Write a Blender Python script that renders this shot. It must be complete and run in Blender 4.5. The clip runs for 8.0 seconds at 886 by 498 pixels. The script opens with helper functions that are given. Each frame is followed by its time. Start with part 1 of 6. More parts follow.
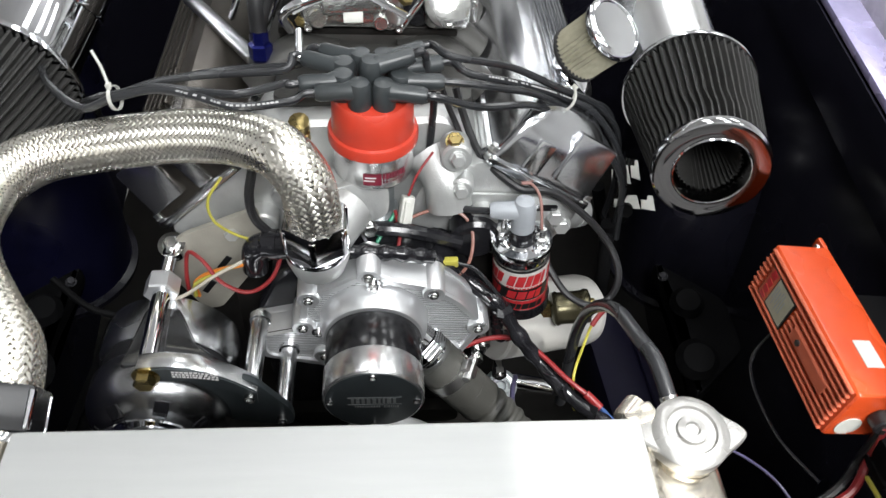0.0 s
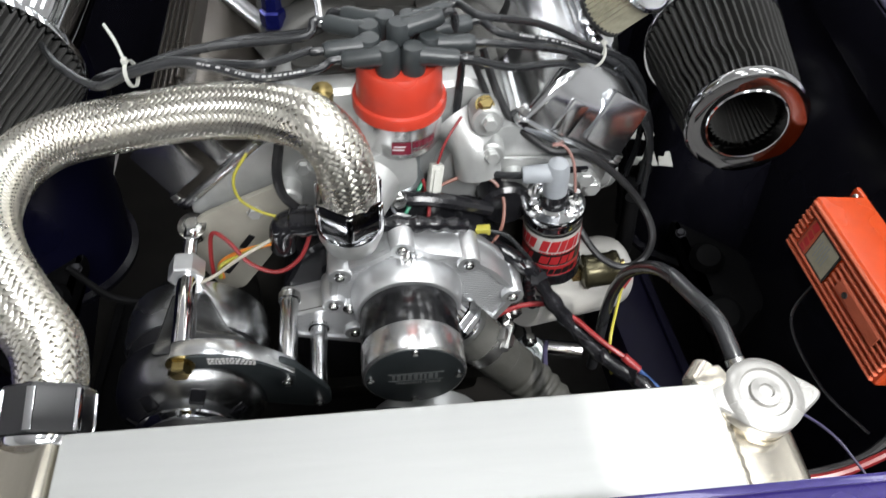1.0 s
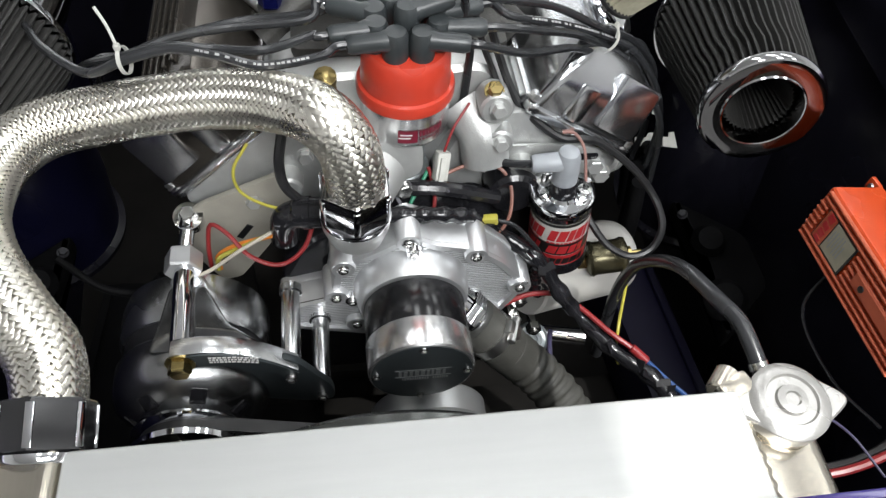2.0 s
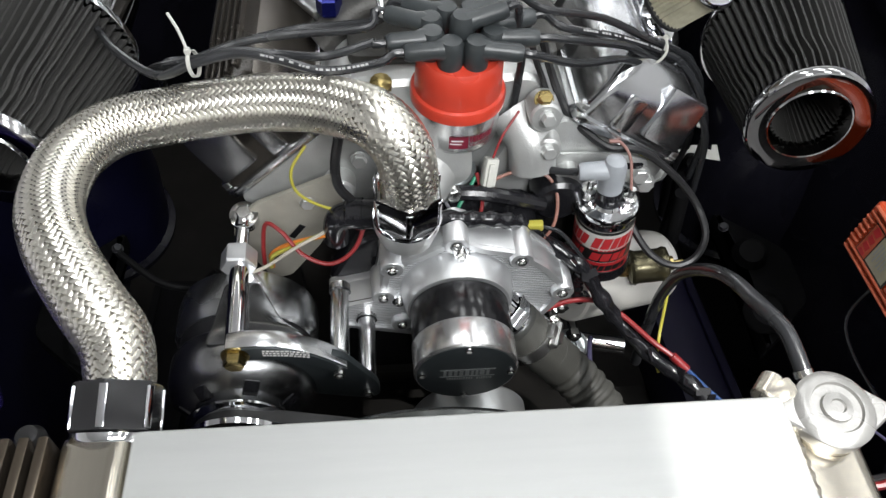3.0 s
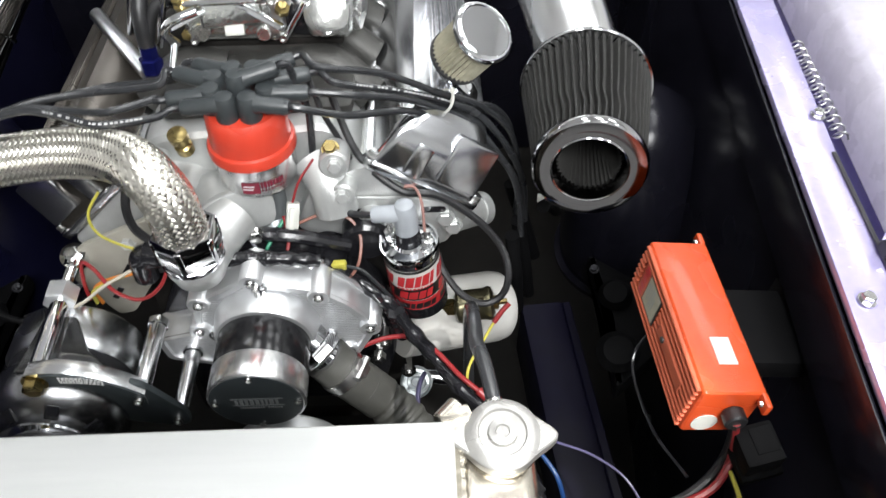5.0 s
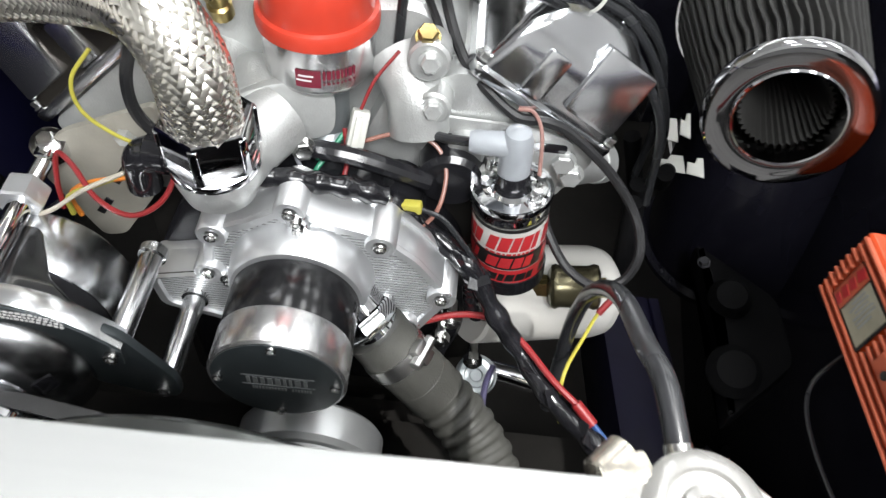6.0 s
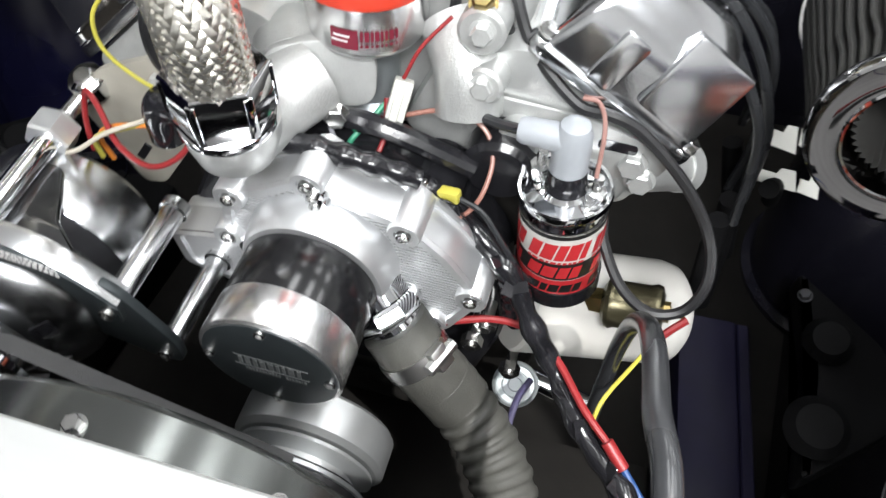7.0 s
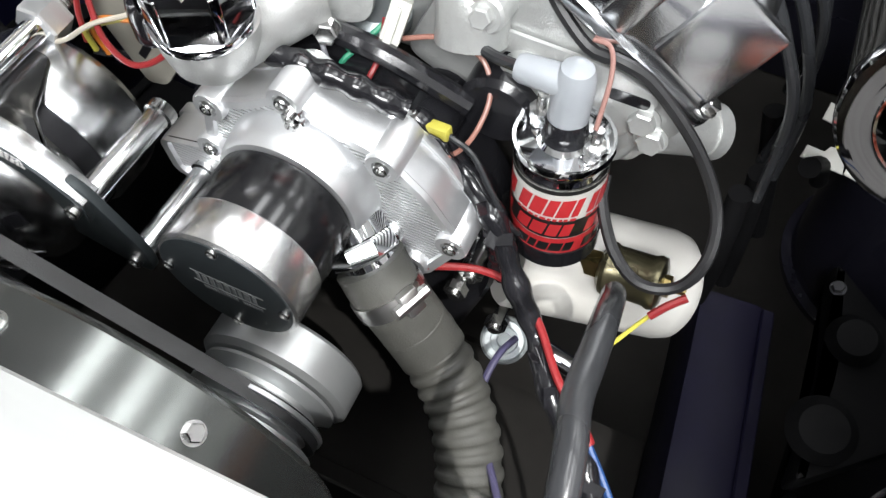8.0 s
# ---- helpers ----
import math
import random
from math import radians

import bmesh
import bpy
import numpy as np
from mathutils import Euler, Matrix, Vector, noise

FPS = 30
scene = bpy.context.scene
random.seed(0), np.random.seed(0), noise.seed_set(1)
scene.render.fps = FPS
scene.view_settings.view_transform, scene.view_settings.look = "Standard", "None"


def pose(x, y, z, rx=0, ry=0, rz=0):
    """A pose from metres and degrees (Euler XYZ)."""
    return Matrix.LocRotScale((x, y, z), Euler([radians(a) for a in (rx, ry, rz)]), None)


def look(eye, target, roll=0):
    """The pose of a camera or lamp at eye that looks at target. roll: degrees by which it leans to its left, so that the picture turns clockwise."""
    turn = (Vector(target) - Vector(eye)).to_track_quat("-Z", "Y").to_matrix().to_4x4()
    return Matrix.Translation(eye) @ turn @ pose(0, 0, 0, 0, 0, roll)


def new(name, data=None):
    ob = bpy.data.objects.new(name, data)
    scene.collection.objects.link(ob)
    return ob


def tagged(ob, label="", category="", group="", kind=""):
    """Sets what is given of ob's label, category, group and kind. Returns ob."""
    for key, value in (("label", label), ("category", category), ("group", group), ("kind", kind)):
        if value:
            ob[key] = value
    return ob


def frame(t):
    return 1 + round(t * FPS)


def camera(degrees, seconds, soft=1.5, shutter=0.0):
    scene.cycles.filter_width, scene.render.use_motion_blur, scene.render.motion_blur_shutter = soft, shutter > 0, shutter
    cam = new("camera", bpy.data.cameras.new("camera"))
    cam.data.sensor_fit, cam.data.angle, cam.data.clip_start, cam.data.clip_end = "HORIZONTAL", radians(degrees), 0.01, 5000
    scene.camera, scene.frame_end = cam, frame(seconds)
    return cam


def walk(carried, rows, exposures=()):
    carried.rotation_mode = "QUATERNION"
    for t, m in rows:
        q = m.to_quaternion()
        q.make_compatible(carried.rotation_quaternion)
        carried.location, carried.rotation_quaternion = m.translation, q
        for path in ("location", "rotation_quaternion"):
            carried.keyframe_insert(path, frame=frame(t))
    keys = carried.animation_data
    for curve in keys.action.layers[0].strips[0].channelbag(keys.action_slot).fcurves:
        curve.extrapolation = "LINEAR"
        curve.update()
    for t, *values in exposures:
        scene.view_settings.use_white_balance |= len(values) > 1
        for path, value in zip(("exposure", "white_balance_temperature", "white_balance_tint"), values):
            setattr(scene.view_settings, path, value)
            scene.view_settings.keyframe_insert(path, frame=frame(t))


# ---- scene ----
cam = camera(60.1, 8.0, soft=1.35, shutter=0.4)
PATH = [
    (0, (0.018, -0.439, 1.288), (0.159, 0.914, -0.178), 4.0),
    (0.5, (-0.006, -0.426, 1.281), (0.205, 0.901, -0.2), 1.8),
    (1, (-0.03, -0.417, 1.273), (0.169, 0.86, -0.253), 3.4),
    (1.2, (-0.041, -0.407, 1.274), (0.18, 0.822, -0.288), 5.0),
    (2.3, (-0.048, -0.381, 1.267), (0.196, 0.815, -0.318), 5.3),
    (2.5, (-0.042, -0.386, 1.265), (0.153, 0.818, -0.321), 3.5),
    (3, (-0.064, -0.396, 1.279), (0.101, 0.831, -0.292), 3.9),
    (3.3, (-0.063, -0.398, 1.289), (0.058, 0.808, -0.302), 2.4),
    (3.5, (-0.073, -0.398, 1.29), (0.132, 0.827, -0.278), 4.7),
    (4, (-0.054, -0.418, 1.299), (0.184, 0.854, -0.226), 0.9),
    (4.3, (0.022, -0.423, 1.297), (0.247, 0.848, -0.23), -1.0),
    (4.5, (0.095, -0.43, 1.311), (0.256, 0.882, -0.19), 1.2),
    (4.7, (0.155, -0.434, 1.324), (0.265, 0.889, -0.172), 1.0),
    (5, (0.162, -0.444, 1.314), (0.197, 0.884, -0.181), -0.7),
    (5.2, (0.146, -0.438, 1.272), (0.179, 0.902, -0.212), 1.8),
    (6.3, (0.089, -0.293, 1.128), (0.115, 0.964, -0.428), 7.1),
    (6.5, (0.099, -0.287, 1.123), (0.09, 0.959, -0.441), 5.7),
    (7, (0.141, -0.266, 1.112), (-0.122, 0.904, -0.49), 3.8),
    (7.5, (0.167, -0.245, 1.095), (-0.162, 0.793, -0.583), 2.5),
    (8, (0.182, -0.232, 1.089), (-0.188, 0.764, -0.606), 4.6),
]
SPIN = [(t, look(eye, target, roll)) for t, eye, target, roll in PATH]
walk(cam, SPIN, [(0.0, 0.30), (1.0, 0.25), (2.5, 0.09), (4.0, 0.13), (4.7, 0.42), (5.2, 0.51), (6.3, 0.66), (7.0, 0.86), (8.0, 0.80)])

# ---- world and lights ----
world = bpy.data.worlds.new("garage_air")
scene.world = world
world.use_nodes = True
world.node_tree.nodes["Background"].inputs[0].default_value = (0.9, 0.95, 1.0, 1)
world.node_tree.nodes["Background"].inputs[1].default_value = 0.02
scene.view_settings.exposure = 0.0


def area_lamp(name, at, target, sx, sy, watts, colour=(1, 1, 1)):
    data = bpy.data.lights.new(name, "AREA")
    data.shape, data.size, data.size_y, data.energy, data.color = "RECTANGLE", sx, sy, watts, colour
    ob = new(name, data)
    ob.matrix_world = look(at, target)
    return ob


# ---- materials ----
def material(name, colour, rough=0.5, metal=0.0, var=0.12, scale=60.0, bump=0.0, bump_scale=400.0, coat=0.0,
             rough_var=0.1, emit=0.0, stretch=(1, 1, 1), per_piece=0.0, spec=0.5):
    m = bpy.data.materials.new(name)
    m.use_nodes = True
    nt = m.node_tree
    b = nt.nodes["Principled BSDF"]
    tc = nt.nodes.new("ShaderNodeTexCoord")
    mp = nt.nodes.new("ShaderNodeMapping")
    mp.inputs["Scale"].default_value = stretch
    nt.links.new(tc.outputs["Object"], mp.inputs[0])
    n1 = nt.nodes.new("ShaderNodeTexNoise")
    n1.inputs["Scale"].default_value, n1.inputs["Detail"].default_value = scale, 6
    n2 = nt.nodes.new("ShaderNodeTexNoise")
    n2.inputs["Scale"].default_value, n2.inputs["Detail"].default_value = scale * 0.18, 3
    nt.links.new(mp.outputs[0], n1.inputs[0])
    nt.links.new(mp.outputs[0], n2.inputs[0])
    mix = nt.nodes.new("ShaderNodeMath")
    mix.operation = "ADD"
    nt.links.new(n1.outputs[0], mix.inputs[0])
    nt.links.new(n2.outputs[0], mix.inputs[1])
    ramp = nt.nodes.new("ShaderNodeMapRange")
    ramp.inputs[1].default_value, ramp.inputs[2].default_value = 0.6, 1.4
    ramp.inputs[3].default_value, ramp.inputs[4].default_value = 1 - var, 1 + var
    nt.links.new(mix.outputs[0], ramp.inputs[0])
    hsv = nt.nodes.new("ShaderNodeHueSaturation")
    hsv.inputs["Color"].default_value = (*colour, 1)
    value = ramp.outputs[0]
    if per_piece:
        info = nt.nodes.new("ShaderNodeObjectInfo")
        pr = nt.nodes.new("ShaderNodeMapRange")
        pr.inputs[3].default_value, pr.inputs[4].default_value = 1 - per_piece, 1 + per_piece
        nt.links.new(info.outputs["Random"], pr.inputs[0])
        mul = nt.nodes.new("ShaderNodeMath")
        mul.operation = "MULTIPLY"
        nt.links.new(value, mul.inputs[0])
        nt.links.new(pr.outputs[0], mul.inputs[1])
        value = mul.outputs[0]
    nt.links.new(value, hsv.inputs["Value"])
    nt.links.new(hsv.outputs[0], b.inputs["Base Color"])
    rr = nt.nodes.new("ShaderNodeMapRange")
    rr.inputs[1].default_value, rr.inputs[2].default_value = 0.3, 0.7
    rr.inputs[3].default_value, rr.inputs[4].default_value = max(0.02, rough - rough_var), min(1, rough + rough_var)
    nt.links.new(n2.outputs[0], rr.inputs[0])
    nt.links.new(rr.outputs[0], b.inputs["Roughness"])
    b.inputs["Metallic"].default_value = metal
    b.inputs["Specular IOR Level"].default_value = spec
    b.inputs["Coat Weight"].default_value = coat
    b.inputs["Coat Roughness"].default_value = 0.06
    if bump:
        n3 = nt.nodes.new("ShaderNodeTexNoise")
        n3.inputs["Scale"].default_value, n3.inputs["Detail"].default_value = bump_scale, 4
        nt.links.new(mp.outputs[0], n3.inputs[0])
        bp = nt.nodes.new("ShaderNodeBump")
        bp.inputs["Strength"].default_value, bp.inputs["Distance"].default_value = bump, 0.001
        nt.links.new(n3.outputs[0], bp.inputs["Height"])
        nt.links.new(bp.outputs[0], b.inputs["Normal"])
    if emit:
        b.inputs["Emission Color"].default_value = (*colour, 1)
        b.inputs["Emission Strength"].default_value = emit
    return m


COVERMETAL = material("buffed_aluminium", (0.64, 0.65, 0.67), 0.19, 0.99, 0.08, 30, 0.04, 900, rough_var=0.08)
BOWL = material("dark_smoke_mirror", (0.13, 0.132, 0.135), 0.16, 0.9, 0.1, 40)
CHROME = material("chrome", (0.82, 0.83, 0.85), 0.06, 1.0, 0.04, 40, rough_var=0.03)
POLISHED = material("polished_aluminium", (0.78, 0.79, 0.80), 0.22, 1.0, 0.08, 30, 0.04, 900, rough_var=0.06)
SMOKED = material("smoked_polish", (0.48, 0.49, 0.50), 0.24, 1.0, 0.15, 25, 0.05, 500, rough_var=0.08)
SMOKEDARK = material("dark_smoked_chrome", (0.40, 0.405, 0.41), 0.22, 1.0, 0.15, 25, 0.04, 500, rough_var=0.06)
PULLEYGREY = material("brushed_pulley_grey", (0.46, 0.475, 0.48), 0.32, 0.75, 0.12, 40, 0.05, 600)
DARKCOVER = material("dark_brown_cover", (0.075, 0.067, 0.058), 0.27, 0.75, 0.25, 25, 0.08, 300, rough_var=0.1)
MACHINED = material("machined_aluminium", (0.72, 0.73, 0.74), 0.32, 0.8, 0.08, 60, 0.12, 900, rough_var=0.08)
CAST = material("cast_aluminium", (0.56, 0.57, 0.56), 0.40, 0.6, 0.2, 45, 0.35, 700, rough_var=0.1)
# dark copy of the casting, with the shade behind the leads in its colour
CASTDARK = material("shaded_casting", (0.065, 0.064, 0.060), 0.45, 0.5, 0.25, 45, 0.4, 500)
RADIATOR = material("satin_radiator_skin", (0.40, 0.408, 0.40), 0.42, 0.25, 0.04, 12, 0.05, 900, stretch=(1, 14, 14), rough_var=0.06)
TANK = material("brushed_tank", (0.58, 0.54, 0.46), 0.17, 0.95, 0.08, 25, 0.12, 700, stretch=(10, 1, 1))
BLACKGLOSS = material("gloss_black", (0.012, 0.012, 0.014), 0.16, 0.0, 0.3, 40, 0.06, 300, rough_var=0.06)
DARKCHROME = material("dark_mirror_chrome", (0.46, 0.46, 0.47), 0.08, 1.0, 0.05, 40, rough_var=0.03)
ANODISED = material("black_anodised", (0.008, 0.008, 0.009), 0.2, 0.0, 0.2, 60, rough_var=0.06)
RUBBER = material("black_rubber", (0.014, 0.014, 0.015), 0.42, 0, 0.25, 90, 0.15, 900)
CAPMETAL = material("dull_pressed_cap", (0.38, 0.375, 0.36), 0.32, 0.65, 0.15, 60, 0.2, 500)
PLATEMETAL = material("pale_bare_plate", (0.38, 0.362, 0.31), 0.5, 0.3, 0.15, 50, 0.2, 500)
# SHADE: near-black that puts shade into the colour of parts deep in the bay
SHADE = material("shade_black", (0.0042, 0.0042, 0.0046), 0.7, 0, 0.4, 20, 0.3, 120, spec=0.07)
HOSEGREY = material("dusty_hose_rubber", (0.058, 0.058, 0.052), 0.6, 0, 0.25, 60, 0.3, 700)
LEAD = material("silicone_lead", (0.021, 0.022, 0.024), 0.25, 0, 0.2, 60, 0.05, 700)
BOOTGREY = material("grey_silicone", (0.33, 0.35, 0.375), 0.45, 0, 0.1, 60, 0.08, 500)
BOOTDARK = material("charcoal_silicone", (0.032, 0.037, 0.039), 0.38, 0, 0.2, 60, 0.1, 600)
CAPRED = material("red_orange_plastic", (0.52, 0.047, 0.025), 0.26, 0, 0.08, 50, 0.04, 700, coat=0.25)
BOXORANGE = material("orange_enamel", (0.52, 0.062, 0.014), 0.28, 0, 0.08, 70, 0.25, 900, coat=0.2)
BOXFACE = material("faded_orange_enamel", (0.44, 0.095, 0.045), 0.5, 0, 0.12, 60, 0.2, 700)
PLATE = material("aged_label_plate", (0.46, 0.44, 0.33), 0.4, 0.3, 0.2, 70)
PUMPFACE = material("dark_grey_endplate", (0.035, 0.042, 0.045), 0.38, 0.3, 0.15, 70, 0.06, 600)
ETCH = material("etched_grey", (0.20, 0.21, 0.21), 0.5, 0.3, 0.2, 200)
BRASS = material("brass", (0.40, 0.31, 0.13), 0.3, 1.0, 0.15, 60)
OLIVE = material("olive_zinc", (0.12, 0.108, 0.066), 0.35, 0.85, 0.2, 50, 0.05, 500)
WHITEPAINT = material("white_filter_paint", (0.52, 0.51, 0.48), 0.42, 0, 0.02, 60, 0.05, 600)
PURPLE = material("purple_metallic_paint", (0.022, 0.015, 0.10), 0.24, 0.25, 0.1, 200, 0.02, 900, coat=0.8, rough_var=0.05)
DEEPPURPLE = material("dark_matt_purple", (0.0030, 0.0024, 0.0135), 0.6, 0.0, 0.25, 60, 0.08, 400, coat=0.0, spec=0.25)
# fender skin and lip: purple made pale, so the glare sits in the colour
SKINSHEEN = material("sheen_white_skin", (0.86, 0.83, 0.92), 0.28, 0.0, 0.08, 120, 0.02, 900, coat=0.6, rough_var=0.06)
LAVENDER = material("glare_paled_purple", (0.45, 0.41, 0.66), 0.25, 0.45, 0.1, 160, 0.02, 900, coat=0.8, rough_var=0.06)
FANPAINT = material("dark_grey_fan_ring", (0.15, 0.157, 0.152), 0.26, 0.8, 0.3, 18, 0.05, 300)
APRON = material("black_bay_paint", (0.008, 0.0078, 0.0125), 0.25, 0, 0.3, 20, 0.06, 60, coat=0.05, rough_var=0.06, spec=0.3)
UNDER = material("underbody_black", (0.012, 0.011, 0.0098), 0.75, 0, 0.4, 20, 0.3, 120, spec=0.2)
FILTERMESH = material("oiled_cotton_gauze", (0.021, 0.0205, 0.019), 0.7, 0, 0.25, 120, 0.5, 1400)
PALEMESH = material("pale_pleated_gauze", (0.42, 0.40, 0.30), 0.6, 0, 0.2, 120, 0.5, 1400)
NYLON = material("white_nylon", (0.52, 0.52, 0.48), 0.4, 0, 0.05, 80)
STEEL = material("zinc_steel", (0.58, 0.58, 0.57), 0.28, 1.0, 0.12, 90)
DARKSTEEL = material("dark_steel", (0.05, 0.05, 0.055), 0.4, 0.8, 0.2, 60, 0.1, 400)
BRAIDCORE = material("hose_under_braid", (0.12, 0.11, 0.09), 0.5, 0.3, 0.2, 100)
BRAID = material("stainless_braid", (0.86, 0.83, 0.75), 0.27, 0.95, 0.12, 120, 0.08, 2500, rough_var=0.08)
PALEPRINT = material("worn_grey_print", (0.34, 0.34, 0.34), 0.5, 0, 0.3, 300)
TURNED = material("turned_aluminium", (0.86, 0.86, 0.86), 0.24, 0.95, 0.03, 60, 0.04, 900, rough_var=0.03)
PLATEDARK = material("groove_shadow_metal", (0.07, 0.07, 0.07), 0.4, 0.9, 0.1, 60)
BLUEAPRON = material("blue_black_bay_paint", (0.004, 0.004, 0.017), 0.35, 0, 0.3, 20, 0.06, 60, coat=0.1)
LABELRED = material("red_print", (0.45, 0.025, 0.03), 0.35, 0, 0.06, 80, coat=0.3)
LABELBLACK = material("black_print", (0.012, 0.012, 0.012), 0.35, 0, 0.06, 80, coat=0.3)
LABELWHITE = material("white_print", (0.72, 0.71, 0.70), 0.4, 0, 0.05, 80)
MAROON = material("maroon_decal", (0.17, 0.012, 0.03), 0.4, 0, 0.1, 80)
SHAFT = material("dull_blue_grey_casting", (0.36, 0.39, 0.40), 0.45, 0.5, 0.12, 60, 0.2, 600)
WIRE = {k: material(k + "_wire", c, 0.4, 0, 0.1, 90) for k, c in dict(
    red=(0.22, 0.016, 0.018), yellow=(0.42, 0.38, 0.06), white=(0.46, 0.42, 0.35), orange=(0.62, 0.2, 0.03),
    green=(0.03, 0.25, 0.14), blue=(0.012, 0.05, 0.17), grey=(0.22, 0.22, 0.24), brown=(0.28, 0.13, 0.10),
    pink=(0.26, 0.14, 0.12), violet=(0.055, 0.05, 0.10)).items()}
WALLPAINT = material("garage_wall_paint", (0.80, 0.80, 0.79), 0.8, 0, 0.08, 2)
CEILPAINT = material("garage_ceiling_paint", (0.78, 0.78, 0.78), 0.8, 0, 0.05, 2)
CONCRETE = material("concrete_floor", (0.32, 0.31, 0.30), 0.7, 0, 0.2, 6, 0.3, 60)
TUBE = material("lit_lamp_diffuser", (0.97, 0.99, 1.0), 0.5, 0, 0.0, 5, emit=6.5)


# ---- building helpers ----
def axis(at, way=(0, 0, 1), up=(0, 0, 1)):
    """A pose at a place whose z runs along way."""
    z = Vector(way).normalized()
    x = Vector(up).cross(z)
    if x.length < 1e-4:
        x = Vector((1, 0, 0)) if abs(z.x) < 0.9 else Vector((0, 1, 0))
        x = (x - z * x.dot(z))
    x.normalize()
    y = z.cross(x)
    m = Matrix((x, y, z)).transposed().to_4x4()
    m.translation = Vector(at)
    return m


def finish(name, verts, faces, mat, sharp=35):
    me = bpy.data.meshes.new(name)
    me.from_pydata([tuple(v) for v in verts], [], faces)
    me.materials.append(mat)
    me.polygons.foreach_set("use_smooth", [True] * len(me.polygons))
    me.set_sharp_from_angle(angle=radians(sharp))
    me.update()
    return me


def mesh_of(name, shape, mat, sharp=35):
    if isinstance(shape, bmesh.types.BMesh):
        me = bpy.data.meshes.new(name)
        bmesh.ops.recalc_face_normals(shape, faces=shape.faces)
        shape.to_mesh(me)
        shape.free()
        me.materials.append(mat)
        me.polygons.foreach_set("use_smooth", [True] * len(me.polygons))
        me.set_sharp_from_angle(angle=radians(sharp))
        return me
    return finish(name, shape[0], shape[1], mat, sharp)


def thing(name, at, label, category, group="", kind=""):
    ob = new(name)
    ob.empty_display_size = 0.02
    ob.location = at
    return tagged(ob, label, category, group, kind)


def part(name, shape, mat, parent=None, label="", sharp=35):
    ob = new(name, mesh_of(name, shape, mat, sharp))
    if parent is not None:
        ob.parent = parent
        if parent.type == "EMPTY":
            ob.matrix_parent_inverse = Matrix.Translation(parent.location).inverted()
    return tagged(ob, label)


def shared(name, me, m, parent, label=""):
    ob = new(name, me)
    ob.parent = parent
    if parent.type == "EMPTY":
        ob.matrix_parent_inverse = Matrix.Translation(parent.location).inverted()
    ob.matrix_basis = m
    return tagged(ob, label)


def join(*shapes):
    verts, faces = [], []
    for v, f in shapes:
        n = len(verts)
        verts += list(v)
        faces += [tuple(i + n for i in q) for q in f]
    return verts, faces


def lathe(profile, m=Matrix(), seg=40, close=False):
    """Turns (radius, height) pairs round local z."""
    verts, faces, rings = [], [], []
    for r, h in profile:
        if r < 1e-6:
            rings.append([len(verts)])
            verts.append(m @ Vector((0, 0, h)))
        else:
            rings.append(list(range(len(verts), len(verts) + seg)))
            verts += [m @ Vector((r * math.cos(2 * math.pi * k / seg), r * math.sin(2 * math.pi * k / seg), h)) for k in range(seg)]
    pairs = list(zip(rings, rings[1:])) + ([(rings[-1], rings[0])] if close else [])
    for a, b in pairs:
        for k in range(seg):
            j = (k + 1) % seg
            if len(a) == 1 and len(b) == 1:
                continue
            if len(a) == 1:
                faces.append((a[0], b[j], b[k]))
            elif len(b) == 1:
                faces.append((a[k], a[j], b[0]))
            else:
                faces.append((a[k], a[j], b[j], b[k]))
    return verts, faces


def rod(a, b, r, seg=20, bevel=None):
    a, b = Vector(a), Vector(b)
    h = (b - a).length
    e = bevel if bevel is not None else min(r * 0.15, h * 0.2)
    return lathe([(0, 0), (r - e, 0), (r, e), (r, h - e), (r - e, h), (0, h)], axis(a, b - a), seg)


def smooth_path(points, n):
    """Catmull-Rom through the points, n samples, evenly spaced."""
    p = [Vector(q) for q in points]
    p = [p[0] * 2 - p[1]] + p + [p[-1] * 2 - p[-2]]
    out = []
    for i in range(1, len(p) - 2):
        for k in range(24):
            t = k / 24
            out.append(0.5 * ((2 * p[i]) + (p[i + 1] - p[i - 1]) * t + (2 * p[i - 1] - 5 * p[i] + 4 * p[i + 1] - p[i + 2]) * t * t
                              + (3 * p[i] - p[i - 1] - 3 * p[i + 1] + p[i + 2]) * t ** 3))
    out.append(p[-2])
    acc = [0.0]
    for a, b in zip(out, out[1:]):
        acc.append(acc[-1] + (b - a).length)
    res, j = [], 0
    for k in range(n + 1):
        s = acc[-1] * k / n
        while j < len(acc) - 2 and acc[j + 1] < s:
            j += 1
        f = (s - acc[j]) / max(1e-9, acc[j + 1] - acc[j])
        res.append(out[j].lerp(out[j + 1], min(1, f)))
    return res, acc[-1]


def frames_along(path):
    ups, last = [], None
    for i, p in enumerate(path):
        d = (path[min(i + 1, len(path) - 1)] - path[max(i - 1, 0)]).normalized()
        if last is None:
            u = d.orthogonal().normalized()
        else:
            u = (last - d * last.dot(d)).normalized()
        last = u
        ups.append((d, u, d.cross(u)))
    return ups


def tube(points, r, n=48, seg=10, shape=None):
    """A round tube through the points; shape(s) scales its radius along 0..1."""
    path, length = smooth_path(points, n)
    fr = frames_along(path)
    verts, faces = [], []
    for i, p in enumerate(path):
        q = r * (shape(i / n) if shape else 1)
        d, u, w = fr[i]
        verts += [p + u * (q * math.cos(2 * math.pi * k / seg)) + w * (q * math.sin(2 * math.pi * k / seg)) for k in range(seg)]
    for i in range(n):
        for k in range(seg):
            j = (k + 1) % seg
            faces.append((i * seg + k, i * seg + j, (i + 1) * seg + j, (i + 1) * seg + k))
    faces.append(tuple(range(seg))[::-1])
    faces.append(tuple(n * seg + k for k in range(seg)))
    return verts, faces


